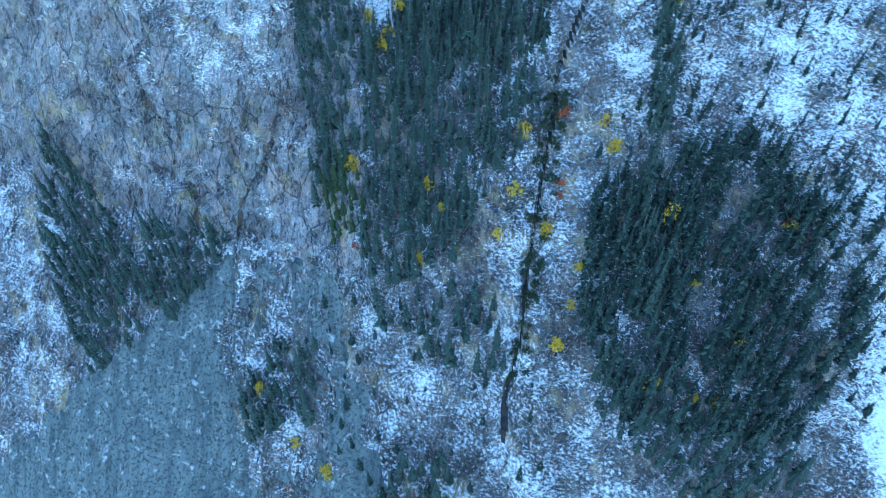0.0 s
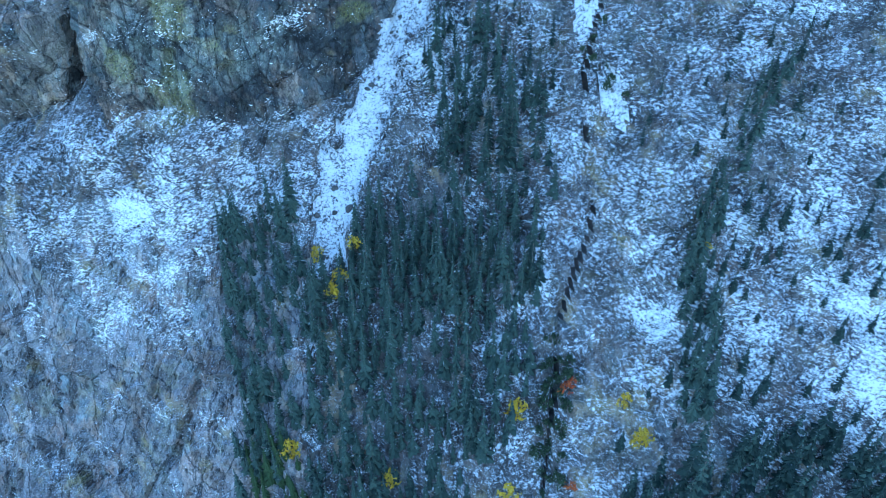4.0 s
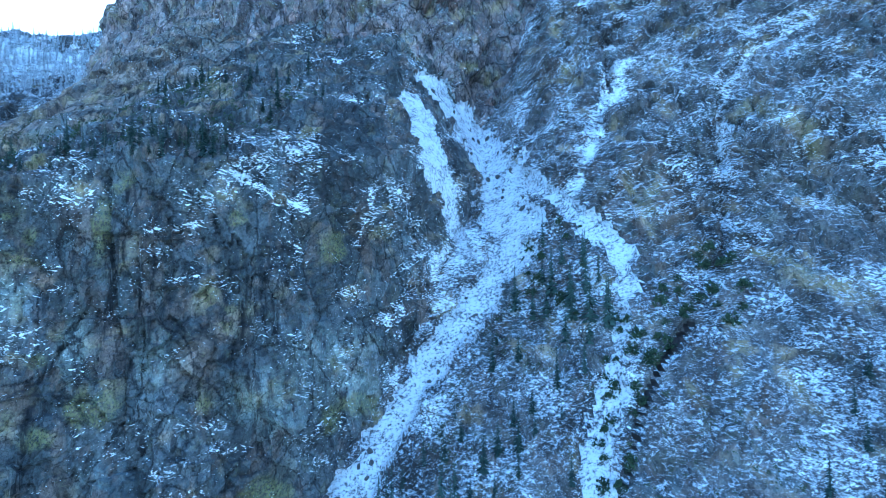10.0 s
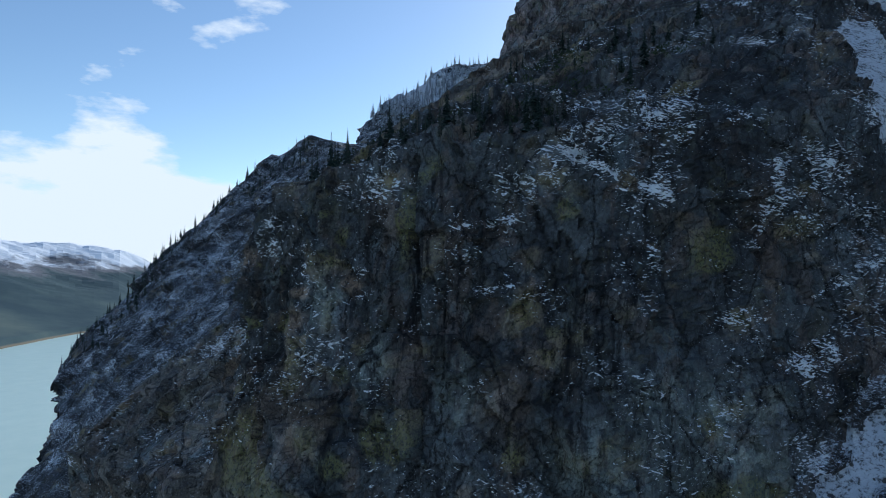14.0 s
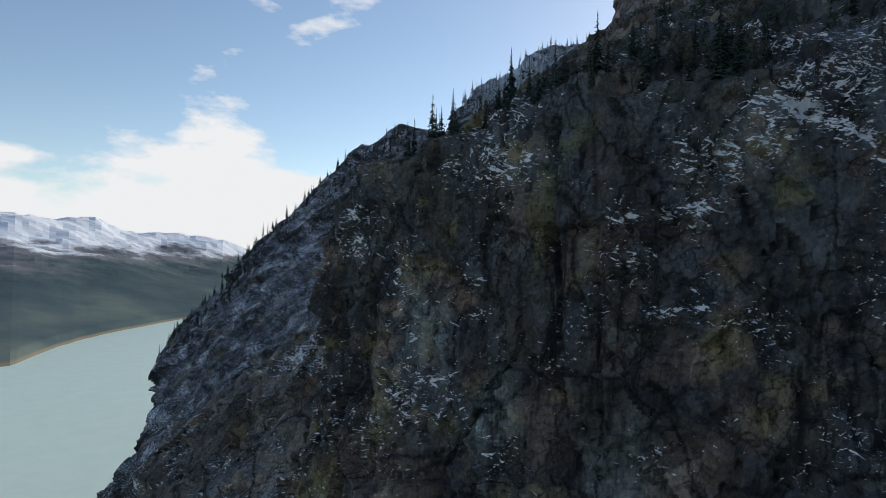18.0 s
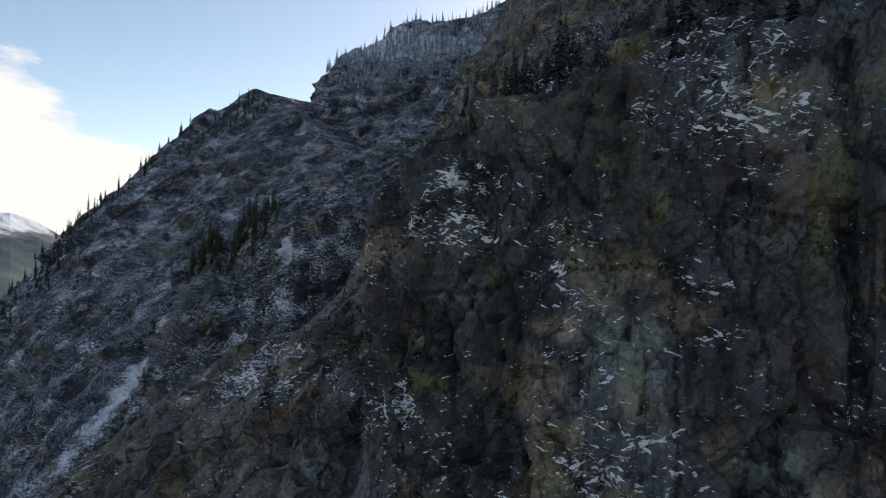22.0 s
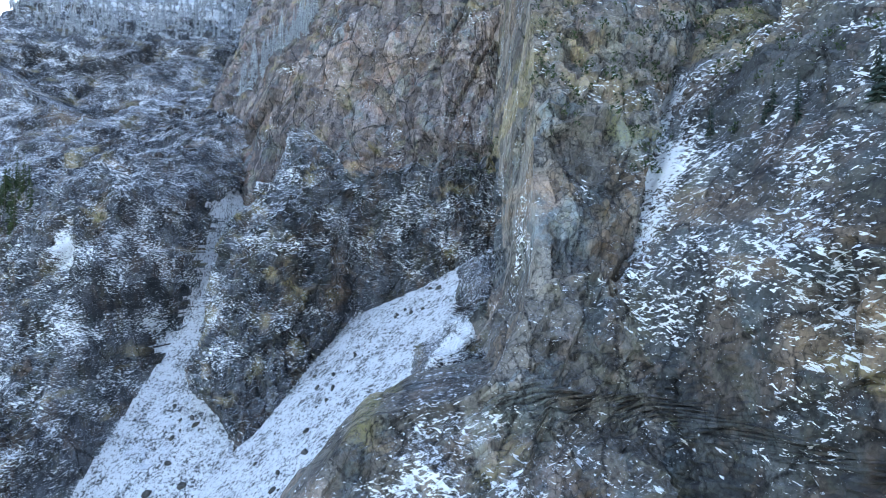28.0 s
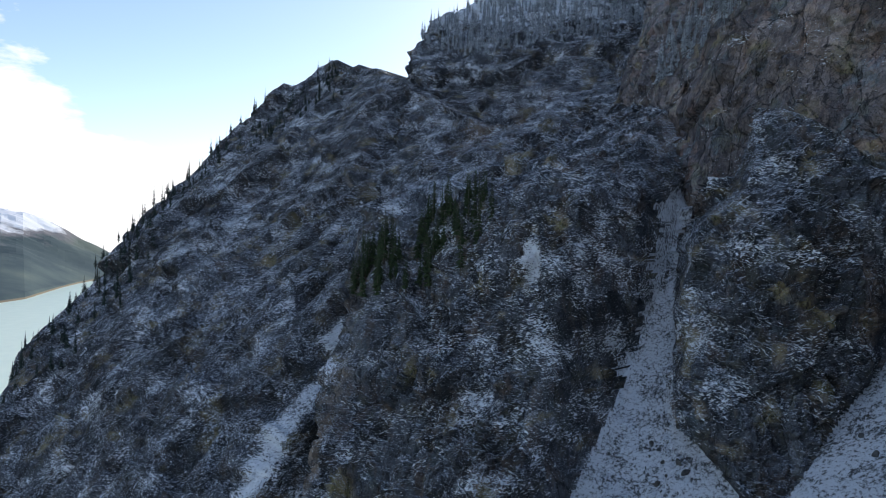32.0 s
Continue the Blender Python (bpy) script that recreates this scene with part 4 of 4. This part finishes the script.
me = bpy.data.meshes.new("water")
bm.to_mesh(me)
bm.free()
me.materials.append(lake_mat)
tagged(new("water", me), "pale green glacial lake filling the valley", "lake", kind="structure")

angle = np.radians(np.linspace(55, 170, 260))
reach = np.concatenate([np.linspace(0, 1, 150)])
AA, RR = np.meshgrid(angle, reach, indexing="ij")
first = steps(np.degrees(AA), 55, 4400, 60, 4200, 66, 2860, 71, 2430, 81, 1680, 104, 1400, 170, 1400) + 90 * fbm(AA * 9, AA * 0, 4)
dist = first + (4650 - first) * RR
hx, hy = -np.sin(AA) * dist, 140 + np.cos(AA) * dist
rise = (RR ** 1.5 * 395 + 25 * smooth(0, 0.05, RR)) * np.clip((4650 - first) / 1900, 0.1, 1)
rough = fbm(hx / 900, hy / 900, 6, 0.55)
hz = -6 + rise * (1 + 0.45 * rough * smooth(0.1, 0.6, RR)) + 60 * smooth(0.4, 0.8, RR) * ridged(hx / 500, hy / 500, 5)
n_a, n_r = AA.shape
I, J = np.meshgrid(np.arange(n_a - 1), np.arange(n_r - 1), indexing="ij")
A = (I * n_r + J).ravel()
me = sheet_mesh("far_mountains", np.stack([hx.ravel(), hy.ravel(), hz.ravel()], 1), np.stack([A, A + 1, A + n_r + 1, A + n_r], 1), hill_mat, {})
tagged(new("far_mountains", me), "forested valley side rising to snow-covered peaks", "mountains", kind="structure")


# ---- trees, shrubs and stones ----
RNG = np.random.RandomState(21)


def part(name, verts, faces, mat, parent=None, label=""):
    me = bpy.data.meshes.new(name)
    me.from_pydata([tuple(v) for v in verts], [], [tuple(f) for f in faces])
    me.materials.append(mat)
    ob = new(name, me)
    ob.parent = parent
    return tagged(ob, label)


def spruce_crown(rng, height, radius, levels, arms, bare_below=0.12, gap=0.0):
    """Whorls of drooping boughs, each a folded blade with a ragged outline."""
    verts, faces = [], []
    for k in range(levels):
        f = k / (levels - 1)
        z = height * (bare_below + (0.97 - bare_below) * f)
        reach = radius * (1 - f) ** 0.85 * rng.uniform(0.75, 1.15) + 0.12
        turn = rng.uniform(0, 6.28)
        for a in range(arms):
            if rng.rand() < gap:
                continue
            w = turn + 6.28 * a / arms + rng.uniform(-0.5, 0.5)
            z = height * (bare_below + (0.97 - bare_below) * f) + rng.uniform(-0.5, 0.5) * height / levels
            r = reach * rng.uniform(0.5, 1.2)
            c, s = math.cos(w), math.sin(w)
            drop, wide = r * rng.uniform(0.25, 0.55), r * rng.uniform(0.28, 0.42)
            n = len(verts)
            verts += [(0, 0, z + 0.12 * r), (c * r * 0.55 - s * wide, s * r * 0.55 + c * wide, z - drop * 0.75), (c * r * 0.6, s * r * 0.6, z - drop * 0.25),
                      (c * r * 0.55 + s * wide, s * r * 0.55 - c * wide, z - drop * 0.75), (c * r, s * r, z - drop)]
            faces += [(n, n + 1, n + 2), (n, n + 2, n + 3), (n + 1, n + 4, n + 2), (n + 2, n + 4, n + 3)]
    n = len(verts)
    verts += [(0.12, 0, height * 0.93), (-0.08, 0.1, height * 0.93), (-0.08, -0.1, height * 0.93), (0, 0, height * 1.03)]
    faces += [(n, n + 1, n + 3), (n + 1, n + 2, n + 3), (n + 2, n, n + 3)]
    return verts, faces


def trunk_shape(height, radius, sides=6, bend=0.0):
    verts, faces = [], []
    for k, f in enumerate((-0.08, 0.0, 0.35, 0.7, 1.0)):
        for a in range(sides):
            w = 6.283 * a / sides
            r = radius * (1.25 if k < 2 else 1) * (1 - 0.92 * max(f, 0))
            verts.append((r * math.cos(w) + bend * f * f, r * math.sin(w), height * f))
    for k in range(4):
        for a in range(sides):
            b = (a + 1) % sides
            faces.append((k * sides + a, k * sides + b, (k + 1) * sides + b, (k + 1) * sides + a))
    return verts, faces


def leafy_crown(rng, height, width, clumps, leaves):
    """Small leaf blades gathered in uneven clumps, with gaps between."""
    verts, faces = [], []
    for _ in range(clumps):
        w, f = rng.uniform(0, 6.28), rng.uniform(0.25, 1.0)
        reach = width * math.sin(3.1 * min(f, 0.97)) ** 0.6 * rng.uniform(0.2, 1.0)
        centre = np.array((reach * math.cos(w), reach * math.sin(w), height * f))
        size = width * rng.uniform(0.22, 0.42)
        for _ in range(leaves):
            p = centre + rng.normal(0, 0.45, 3) * size
            u, v = rng.normal(0, 1, 3), rng.normal(0, 1, 3)
            u, v = 0.17 * width * u / np.linalg.norm(u), 0.12 * width * v / np.linalg.norm(v)
            n = len(verts)
            verts += [p - u, p - v, p + u, p + v]
            faces.append((n, n + 1, n + 2, n + 3))
    return verts, faces


def limbs_shape(rng, height, width, count):
    verts, faces = trunk_shape(height * 0.9, 0.035 * height, 5)
    for _ in range(count):
        w, z0 = rng.uniform(0, 6.28), height * rng.uniform(0.25, 0.6)
        c, s = math.cos(w), math.sin(w)
        end = (c * width * 0.8, s * width * 0.8, z0 + height * 0.28)
        n, r = len(verts), 0.012 * height
        verts += [(-s * r, c * r, z0), (s * r, -c * r, z0), (0, 0, z0 + 2 * r), end]
        faces += [(n, n + 1, n + 3), (n + 1, n + 2, n + 3), (n + 2, n, n + 3)]
    return verts, faces


def tree(name, label, category, group, trunk, crown, bark_mat, leaf_mat):
    root = tagged(new(name), label, category, group)
    part("trunk", *trunk, bark_mat, root)
    if crown:
        part("crown", *crown, leaf_mat, root)
    return root


def ground_at(xs, zs):
    return surface(np.asarray(xs, float), np.asarray(zs, float))[0]


def inside(x, z, outline):
    hit = np.zeros(x.shape, bool)
    for (x0, z0), (x1, z1) in zip(outline, outline[1:] + outline[:1]):
        cross = (z0 > z) != (z1 > z)
        hit ^= cross & (x < (x1 - x0) * (z - z0) / (z1 - z0 + 1e-9) + x0)
    return hit


def scatter(outline, count, apart, rng):
    """Places within an outline of x, z, none nearer than apart to another."""
    xs, zs = [p[0] for p in outline], [p[1] for p in outline]
    kept = np.zeros((0, 2))
    tries = rng.uniform((min(xs), min(zs)), (max(xs), max(zs)), (count * 14, 2))
    tries = tries[inside(tries[:, 0], tries[:, 1], outline)]
    for q in tries:
        if len(kept) >= count:
            break
        if len(kept) == 0 or np.min(np.sum((kept - q) ** 2, 1)) > apart ** 2:
            kept = np.vstack([kept, q])
    return kept


def clear_of_chutes(p):
    d = along(p[:, 0], p[:, 1], MAIN_CHUTE)
    for line in SIDE_CHUTES[:7]:
        d = np.minimum(d, along(p[:, 0], p[:, 1], line))
    d = np.minimum(d, along(p[:, 0], p[:, 1], CREEK) / 1.5)
    return p[d > 1.05]


SPRUCE_SHAPES = [(h, r, lv, arms) for h, r, lv, arms in ((12, 1.7, 21, 6), (14, 1.9, 23, 6), (10, 1.6, 18, 6), (12.5, 1.4, 20, 6), (8.5, 1.65, 16, 6))]
SPRUCES = []
for h, r, lv, arms in SPRUCE_SHAPES:
    SPRUCES.append((trunk_shape(h, 0.018 * h), spruce_crown(RNG, h, r, lv, arms)))
SNAG = (trunk_shape(11, 0.16, bend=0.3), spruce_crown(RNG, 11, 0.7, 9, 4, 0.3, 0.4))


def plant(protos, places, sizes=(0.75, 1.2), lean=2.0):
    """Copies of the first trees at places of x, z; the firsts themselves take the first places."""
    ys = ground_at(places[:, 0], places[:, 1])
    for k, ((x, z), y) in enumerate(zip(places, ys)):
        s = RNG.uniform(*sizes)
        m = pose(x, y + 0.3, z - 0.35, RNG.uniform(-lean, lean), RNG.uniform(-lean, lean), RNG.uniform(0, 360)) @ Matrix.Diagonal((s * RNG.uniform(0.85, 1.15), s, s * RNG.uniform(0.85, 1.2), 1))
        root = protos[k % len(protos)]
        if k < len(protos):
            root.matrix_world = m
        else:
            c = copy_thing(root, m)
            c.scale = m.to_scale()


def forest(name, label, shapes, mat, places, sizes, kind="stuff"):
    """Many trees joined into one object."""
    ys = ground_at(places[:, 0], places[:, 1])
    all_v, all_f, at = [], [], 0
    shapes = [(np.array(tr[0] + cr[0], float), [list(f) for f in tr[1]] + [[i + len(tr[0]) for i in f] for f in cr[1]]) for tr, cr in shapes]
    for (x, z), y in zip(places, ys):
        v, f = shapes[RNG.randint(len(shapes))]
        w, s = RNG.uniform(0, 6.28), RNG.uniform(*sizes)
        c, q = math.cos(w) * s, math.sin(w) * s
        all_v.append(np.stack([v[:, 0] * c - v[:, 1] * q + x, v[:, 0] * q + v[:, 1] * c + y + 0.3, v[:, 2] * s + z - 0.35], 1))
        all_f += [[i + at for i in face] for face in f]
        at += len(v)
    me = bpy.data.meshes.new(name)
    me.from_pydata(np.concatenate(all_v).tolist(), [], all_f)
    me.materials.append(mat)
    return tagged(new(name, me), label, "trees", kind=kind)


def first_trees(label, group, leaf, shapes=SPRUCES, name="spruce_tree"):
    return [tree(name, label, "conifer tree", group, t, c, bark, leaf) for t, c in shapes]


WOOD_MID = [(-21, 179), (10, 184), (26, 183), (21, 162), (13, 152), (2, 138), (-13, 130), (-21, 132), (-19, 142), (-21, 161)]
WOOD_MID_UPPER = [(0, 186), (12, 196), (22, 201), (31, 204), (29, 189), (25, 174), (-4, 169), (-4, 180)]
WOOD_THIN = [(3, 208), (19, 212), (22, 201), (8, 191)]
WOOD_RIGHT = [(35, 156), (52, 163), (66, 169), (82, 166), (88, 161), (84, 141), (73, 127), (40, 123), (31, 136)]
WOOD_RIGHT_FOOT = [(33, 138), (35, 121), (57, 112), (75, 117), (73, 128), (40, 127)]
places = clear_of_chutes(np.vstack([scatter(WOOD_MID_UPPER, 80, 1.7, RNG), scatter(WOOD_MID, 45, 2.6, RNG)]))
places = places[fbm(places[:, 0] / 6, places[:, 1] / 12, 3) > -0.25]
plant(first_trees("tall dark green spruce on the steep snowy slope", "spruces of the middle wood", needles), places, (0.5, 1.15))
right = scatter(WOOD_RIGHT, 430, 1.7, RNG)
right = right[fbm(right[:, 0] / 7, right[:, 1] / 9, 3) > -0.42]
right = right[RNG.rand(len(right)) > 0.5 * smooth(62, 86, right[:, 0])]
near = right[np.argsort(np.abs(right[:, 0] - 45))]
plant(first_trees("dark spruce lightly dusted with snow in dense wood", "spruces of the dense wood", needles), near[:50], (0.55, 1.2))
forest("spruce_wood", "dense wood of dark spruces on a snowy slope", SPRUCES, needles, near[50:], (0.45, 1.2))
forest("spruce_wood", "spruces and brush round the snow chute", SPRUCES, needles, clear_of_chutes(np.vstack([scatter(WOOD_MID, 235, 1.7, RNG), scatter(WOOD_RIGHT_FOOT, 90, 2.0, RNG), scatter(WOOD_THIN, 26, 2.2, RNG),
       scatter([(-13, 183), (-7, 183), (1, 170), (-14, 168)], 22, 1.8, RNG), scatter([(-36, 182), (-24, 184), (-19, 168), (-36, 169)], 36, 1.8, RNG), scatter([(-37, 181), (-26, 179), (-21, 150), (-33, 139)], 46, 2.0, RNG),
       scatter([(49, 187), (54, 188), (50, 166), (46, 166)], 26, 1.8, RNG), scatter([(66, 210), (71, 211), (56, 192), (51, 182), (48, 181), (53, 194)], 40, 1.8, RNG), scatter([(-21, 125), (13, 139), (17, 122), (-19, 120)], 26, 2.5, RNG),
       scatter([(-118, 140), (-106, 134), (-79, 116), (-82, 110), (-98, 96), (-118, 115)], 120, 1.7, RNG), scatter([(-84, 128), (-58, 128), (-66, 116), (-79, 110)], 46, 1.6, RNG), scatter([(-42, 114), (-33, 116), (-34, 104), (-52, 96), (-53, 103)], 30, 1.8, RNG),
       scatter([(-12, 104), (2, 109), (1, 100), (-20, 95)], 22, 2.0, RNG), scatter([(114, 287), (125, 286), (97, 258), (92, 267)], 26, 2.2, RNG), scatter([(33, 252), (43, 254), (46, 240), (40, 228), (34, 232), (29, 240)], 22, 2.2, RNG)])), (0.45, 1.05))
forest("spruce_wood", "scattered small spruces on the open snowy slope", SPRUCES[2:], needles, clear_of_chutes(np.vstack([scatter([(34, 160), (60, 196), (96, 190), (100, 150), (84, 128), (78, 168), (52, 168)], 110, 2.4, RNG),
       scatter([(42, 200), (74, 235), (92, 230), (84, 196), (56, 180)], 60, 3.0, RNG), scatter([(2, 206), (26, 236), (38, 226), (32, 204), (14, 192)], 46, 2.4, RNG), scatter([(-34, 128), (20, 134), (30, 112), (-10, 96), (-48, 100)], 60, 2.6, RNG)])), (0.3, 0.7))
forest("green_conifers", "brighter green young conifers beside the gully", SPRUCES, needles_green, scatter([(-33, 149), (-22, 152), (-19, 139), (-28, 134)], 30, 1.6, RNG), (0.45, 0.8))
# the ledge above the wall
ledge = np.vstack([scatter([(-70, 262), (-45, 268), (-21, 273), (-18, 267), (-36, 265), (-55, 261)], 110, 0.8, RNG), scatter([(-52, 290), (-16, 300), (-5, 285), (-14, 276), (-43, 275)], 34, 2.0, RNG)])
plant(first_trees("dark spruce on the ledge above the rock wall", "spruces on the wall's rim", needles), ledge[:72], (0.15, 0.4))
forest("spruce_wood", "dark spruces crowding the ledge above the rock wall", SPRUCES, needles, ledge[72:], (0.18, 0.5))
snags = scatter([(-40, 287), (-8, 300), (-5, 284), (-30, 280)], 16, 2.0, RNG)
plant([tree("dead_tree", "bare grey rimed dead trunk among spruces", "tree", "dead trees on the ledge", *SNAG, bark, needles_rime)], snags, (0.25, 0.5))
buttress_trees = scatter([(-224, 247), (-207, 256), (-190, 264), (-184, 256), (-190, 243), (-206, 238), (-222, 238)], 90, 1.0, RNG)
plant(first_trees("small dark spruce on the buttress head", "spruces on the buttress", needles_olive, SPRUCES[2:]), buttress_trees[:60], (0.55, 1.0))
forest("spruce_wood", "small dark spruces on the buttress head", SPRUCES[2:], needles_olive, buttress_trees[60:], (0.5, 0.9))
forest("rimed_wood", "wood of frost-white spruces below the summit", SPRUCES, needles_rime, np.vstack([scatter([(-328, 368), (-328, 418), (-318, 436), (-285, 432), (-262, 455), (-225, 455), (-205, 400), (-230, 372), (-270, 352), (-300, 352)], 620, 2.2, RNG),
       scatter([(-172, 305), (-170, 325), (-135, 330), (-138, 315)], 80, 1.8, RNG)]), (0.5, 0.95))
forest("ridge_trees", "sparse dark conifers along the far ridge", SPRUCES[2:], needles, np.vstack([scatter([(-398, 300), (-372, 352), (-340, 335), (-360, 290), (-384, 240)], 120, 3, RNG), scatter([(-396, 276), (-388, 206), (-346, 192), (-330, 215), (-360, 262)], 120, 3, RNG)]), (0.45, 0.85))

# broad-leaved trees in autumn colours
GOLD = [(-15, 170), (-11, 176), (17, 151), (24, 147), (31, 143), (29, 137), (50, 154), (55, 145), (37, 165), (19, 160), (0, 145), (-23, 149), (-29, 97), (54, 129), (63, 139), (59, 129), (-48, 105), (-38, 99), (26, 130), (46, 129), (13, 144), (-4, 148), (-6, 136), (73, 157), (39, 162), (-14, 172), (52, 186), (-19, 174)]
gold = [tree("aspen_tree", "small golden-leaved aspen on the slope", "tree", "golden aspens", limbs_shape(RNG, h, w, 7), leafy_crown(RNG, h, w, 24, 12), bark, leaves_gold) for h, w in ((4.2, 1.7), (3.4, 1.5), (5, 1.6))]
plant(gold, np.array(GOLD, float), (0.7, 1.25))
red = [tree("red_shrub", "low red-leaved shrub among grey brush", "shrub", "red shrubs", limbs_shape(RNG, 1.6, 1.0, 6), leafy_crown(RNG, 1.6, 1.2, 14, 10), bark, leaves_red)]
plant(red, np.array([(28, 165), (27, 153), (-42, 97), (-40, 91), (73, 158), (-22, 136), (29, 166), (27.5, 155)], float), (0.8, 1.4))
bush = [tree("green_shrub", "rounded green shrub beside the creek gully", "shrub", "creek shrubs", limbs_shape(RNG, 2.2, 1.2, 6), leafy_crown(RNG, 2.2, 1.5, 18, 11), bark, leaves_bush) for _ in range(3)]
bush_places = np.vstack([scatter([(25, 171), (30, 171), (25, 150), (19, 123), (15, 121), (21, 153)], 60, 1.2, RNG), scatter([(42, 239), (50, 239), (42, 220), (39, 212), (43, 205), (39, 204), (34, 211), (39, 224)], 26, 1.5, RNG),
                         scatter([(33, 252), (42, 260), (45, 254), (39, 239), (29, 241)], 14, 1.8, RNG), scatter([(44, 239), (61, 251), (67, 251), (63, 240), (51, 235), (42, 232)], 26, 1.8, RNG)])
plant(bush, bush_places, (0.5, 1.1))


# low brush over the rocky slopes
def brush(name, label, mat, places, sizes):
    ys = ground_at(places[:, 0], places[:, 1])
    clumps = [np.array(leafy_crown(RNG, 0.9, 0.8, 5, 5)[0]) for _ in range(6)]
    verts = []
    for (x, z), y in zip(places, ys):
        s = RNG.uniform(*sizes)
        verts.append(clumps[RNG.randint(6)] * s + (x, y, z - 0.1))
    verts = np.concatenate(verts)
    quads = np.arange(len(verts)).reshape(-1, 4)
    me = bpy.data.meshes.new(name)
    me.from_pydata(verts.tolist(), [], quads.tolist())
    me.materials.append(mat)
    return tagged(new(name, me), label, "shrubs", kind="stuff")


def patchy(outline, count, rng, cell=9.0, least=-0.05):
    p = scatter(outline, count, 0.5, rng)
    return p[fbm(p[:, 0] / cell, p[:, 1] / cell, 3) > least]


brush("slope_brush", "low brown and grey-green brush dusted with snow", leaves_brown, clear_of_chutes(np.vstack([
    patchy([(-50, 118), (-20, 130), (30, 128), (34, 108), (-10, 92), (-45, 96)], 700, RNG), patchy([(0, 210), (45, 236), (70, 235), (75, 190), (40, 168), (30, 200), (5, 190)], 900, RNG),
    patchy([(-20, 178), (-5, 190), (22, 236), (34, 246), (40, 225), (32, 200), (0, 186)], 500, RNG), patchy([(-60, 120), (-36, 120), (-34, 96), (-62, 92)], 260, RNG)])), (0.6, 1.6))
brush("ledge_brush", "dark evergreen brush on the ledge above the wall", needles_olive, np.vstack([patchy([(-72, 258), (-45, 267), (-16, 270), (-14, 290), (-45, 292), (-66, 280)], 620, RNG, 6), patchy([(-92, 272), (-76, 284), (-60, 284), (-62, 268), (-80, 262)], 120, RNG, 5)]), (0.5, 1.5))


# stones lying on the snow
def stone_shape(rng):
    bm = bmesh.new()
    bmesh.ops.create_icosphere(bm, subdivisions=2, radius=1)
    cuts = [(Vector(rng.normal(0, 1, 3)).normalized(), rng.uniform(0.55, 0.85)) for _ in range(9)]
    for v in bm.verts:
        for d, k in cuts:
            over = v.co.dot(d) - k
            if over > 0:
                v.co -= d * over
        v.co.z *= 0.75
    me = bpy.data.meshes.new("boulder")
    bm.to_mesh(me)
    bm.free()
    me.materials.append(stone)
    return me


STONES = [stone_shape(RNG) for _ in range(6)]


def drop_stones(places, sizes, label, group):
    ys = ground_at(places[:, 0], places[:, 1])
    for (x, z), y in zip(places, ys):
        ob = tagged(new("boulder", STONES[RNG.randint(6)]), label, "boulder", group)
        s = sizes[0] + (sizes[1] - sizes[0]) * RNG.rand() ** 3
        ob.matrix_world = pose(x, y + 0.1 * s, z, *RNG.uniform(0, 360, 3)) @ Matrix.Diagonal((s * RNG.uniform(0.8, 1.4), s, s * RNG.uniform(0.7, 1), 1))


q = RNG.uniform((-25, 170), (40, 300), (5000, 2))
q = q[along(q[:, 0], q[:, 1], MAIN_CHUTE) < 0.9][:150]
drop_stones(q, (0.2, 1.1), "dark angular boulder half buried in chute snow", "boulders in the chute")
q = RNG.uniform((-150, 190), (-88, 250), (900, 2))
q = q[bare(q[:, 0], q[:, 1])[1] == 5][:90]
drop_stones(q, (0.25, 1.1), "dark stone lying on the snow fan", "boulders on the snow fan")
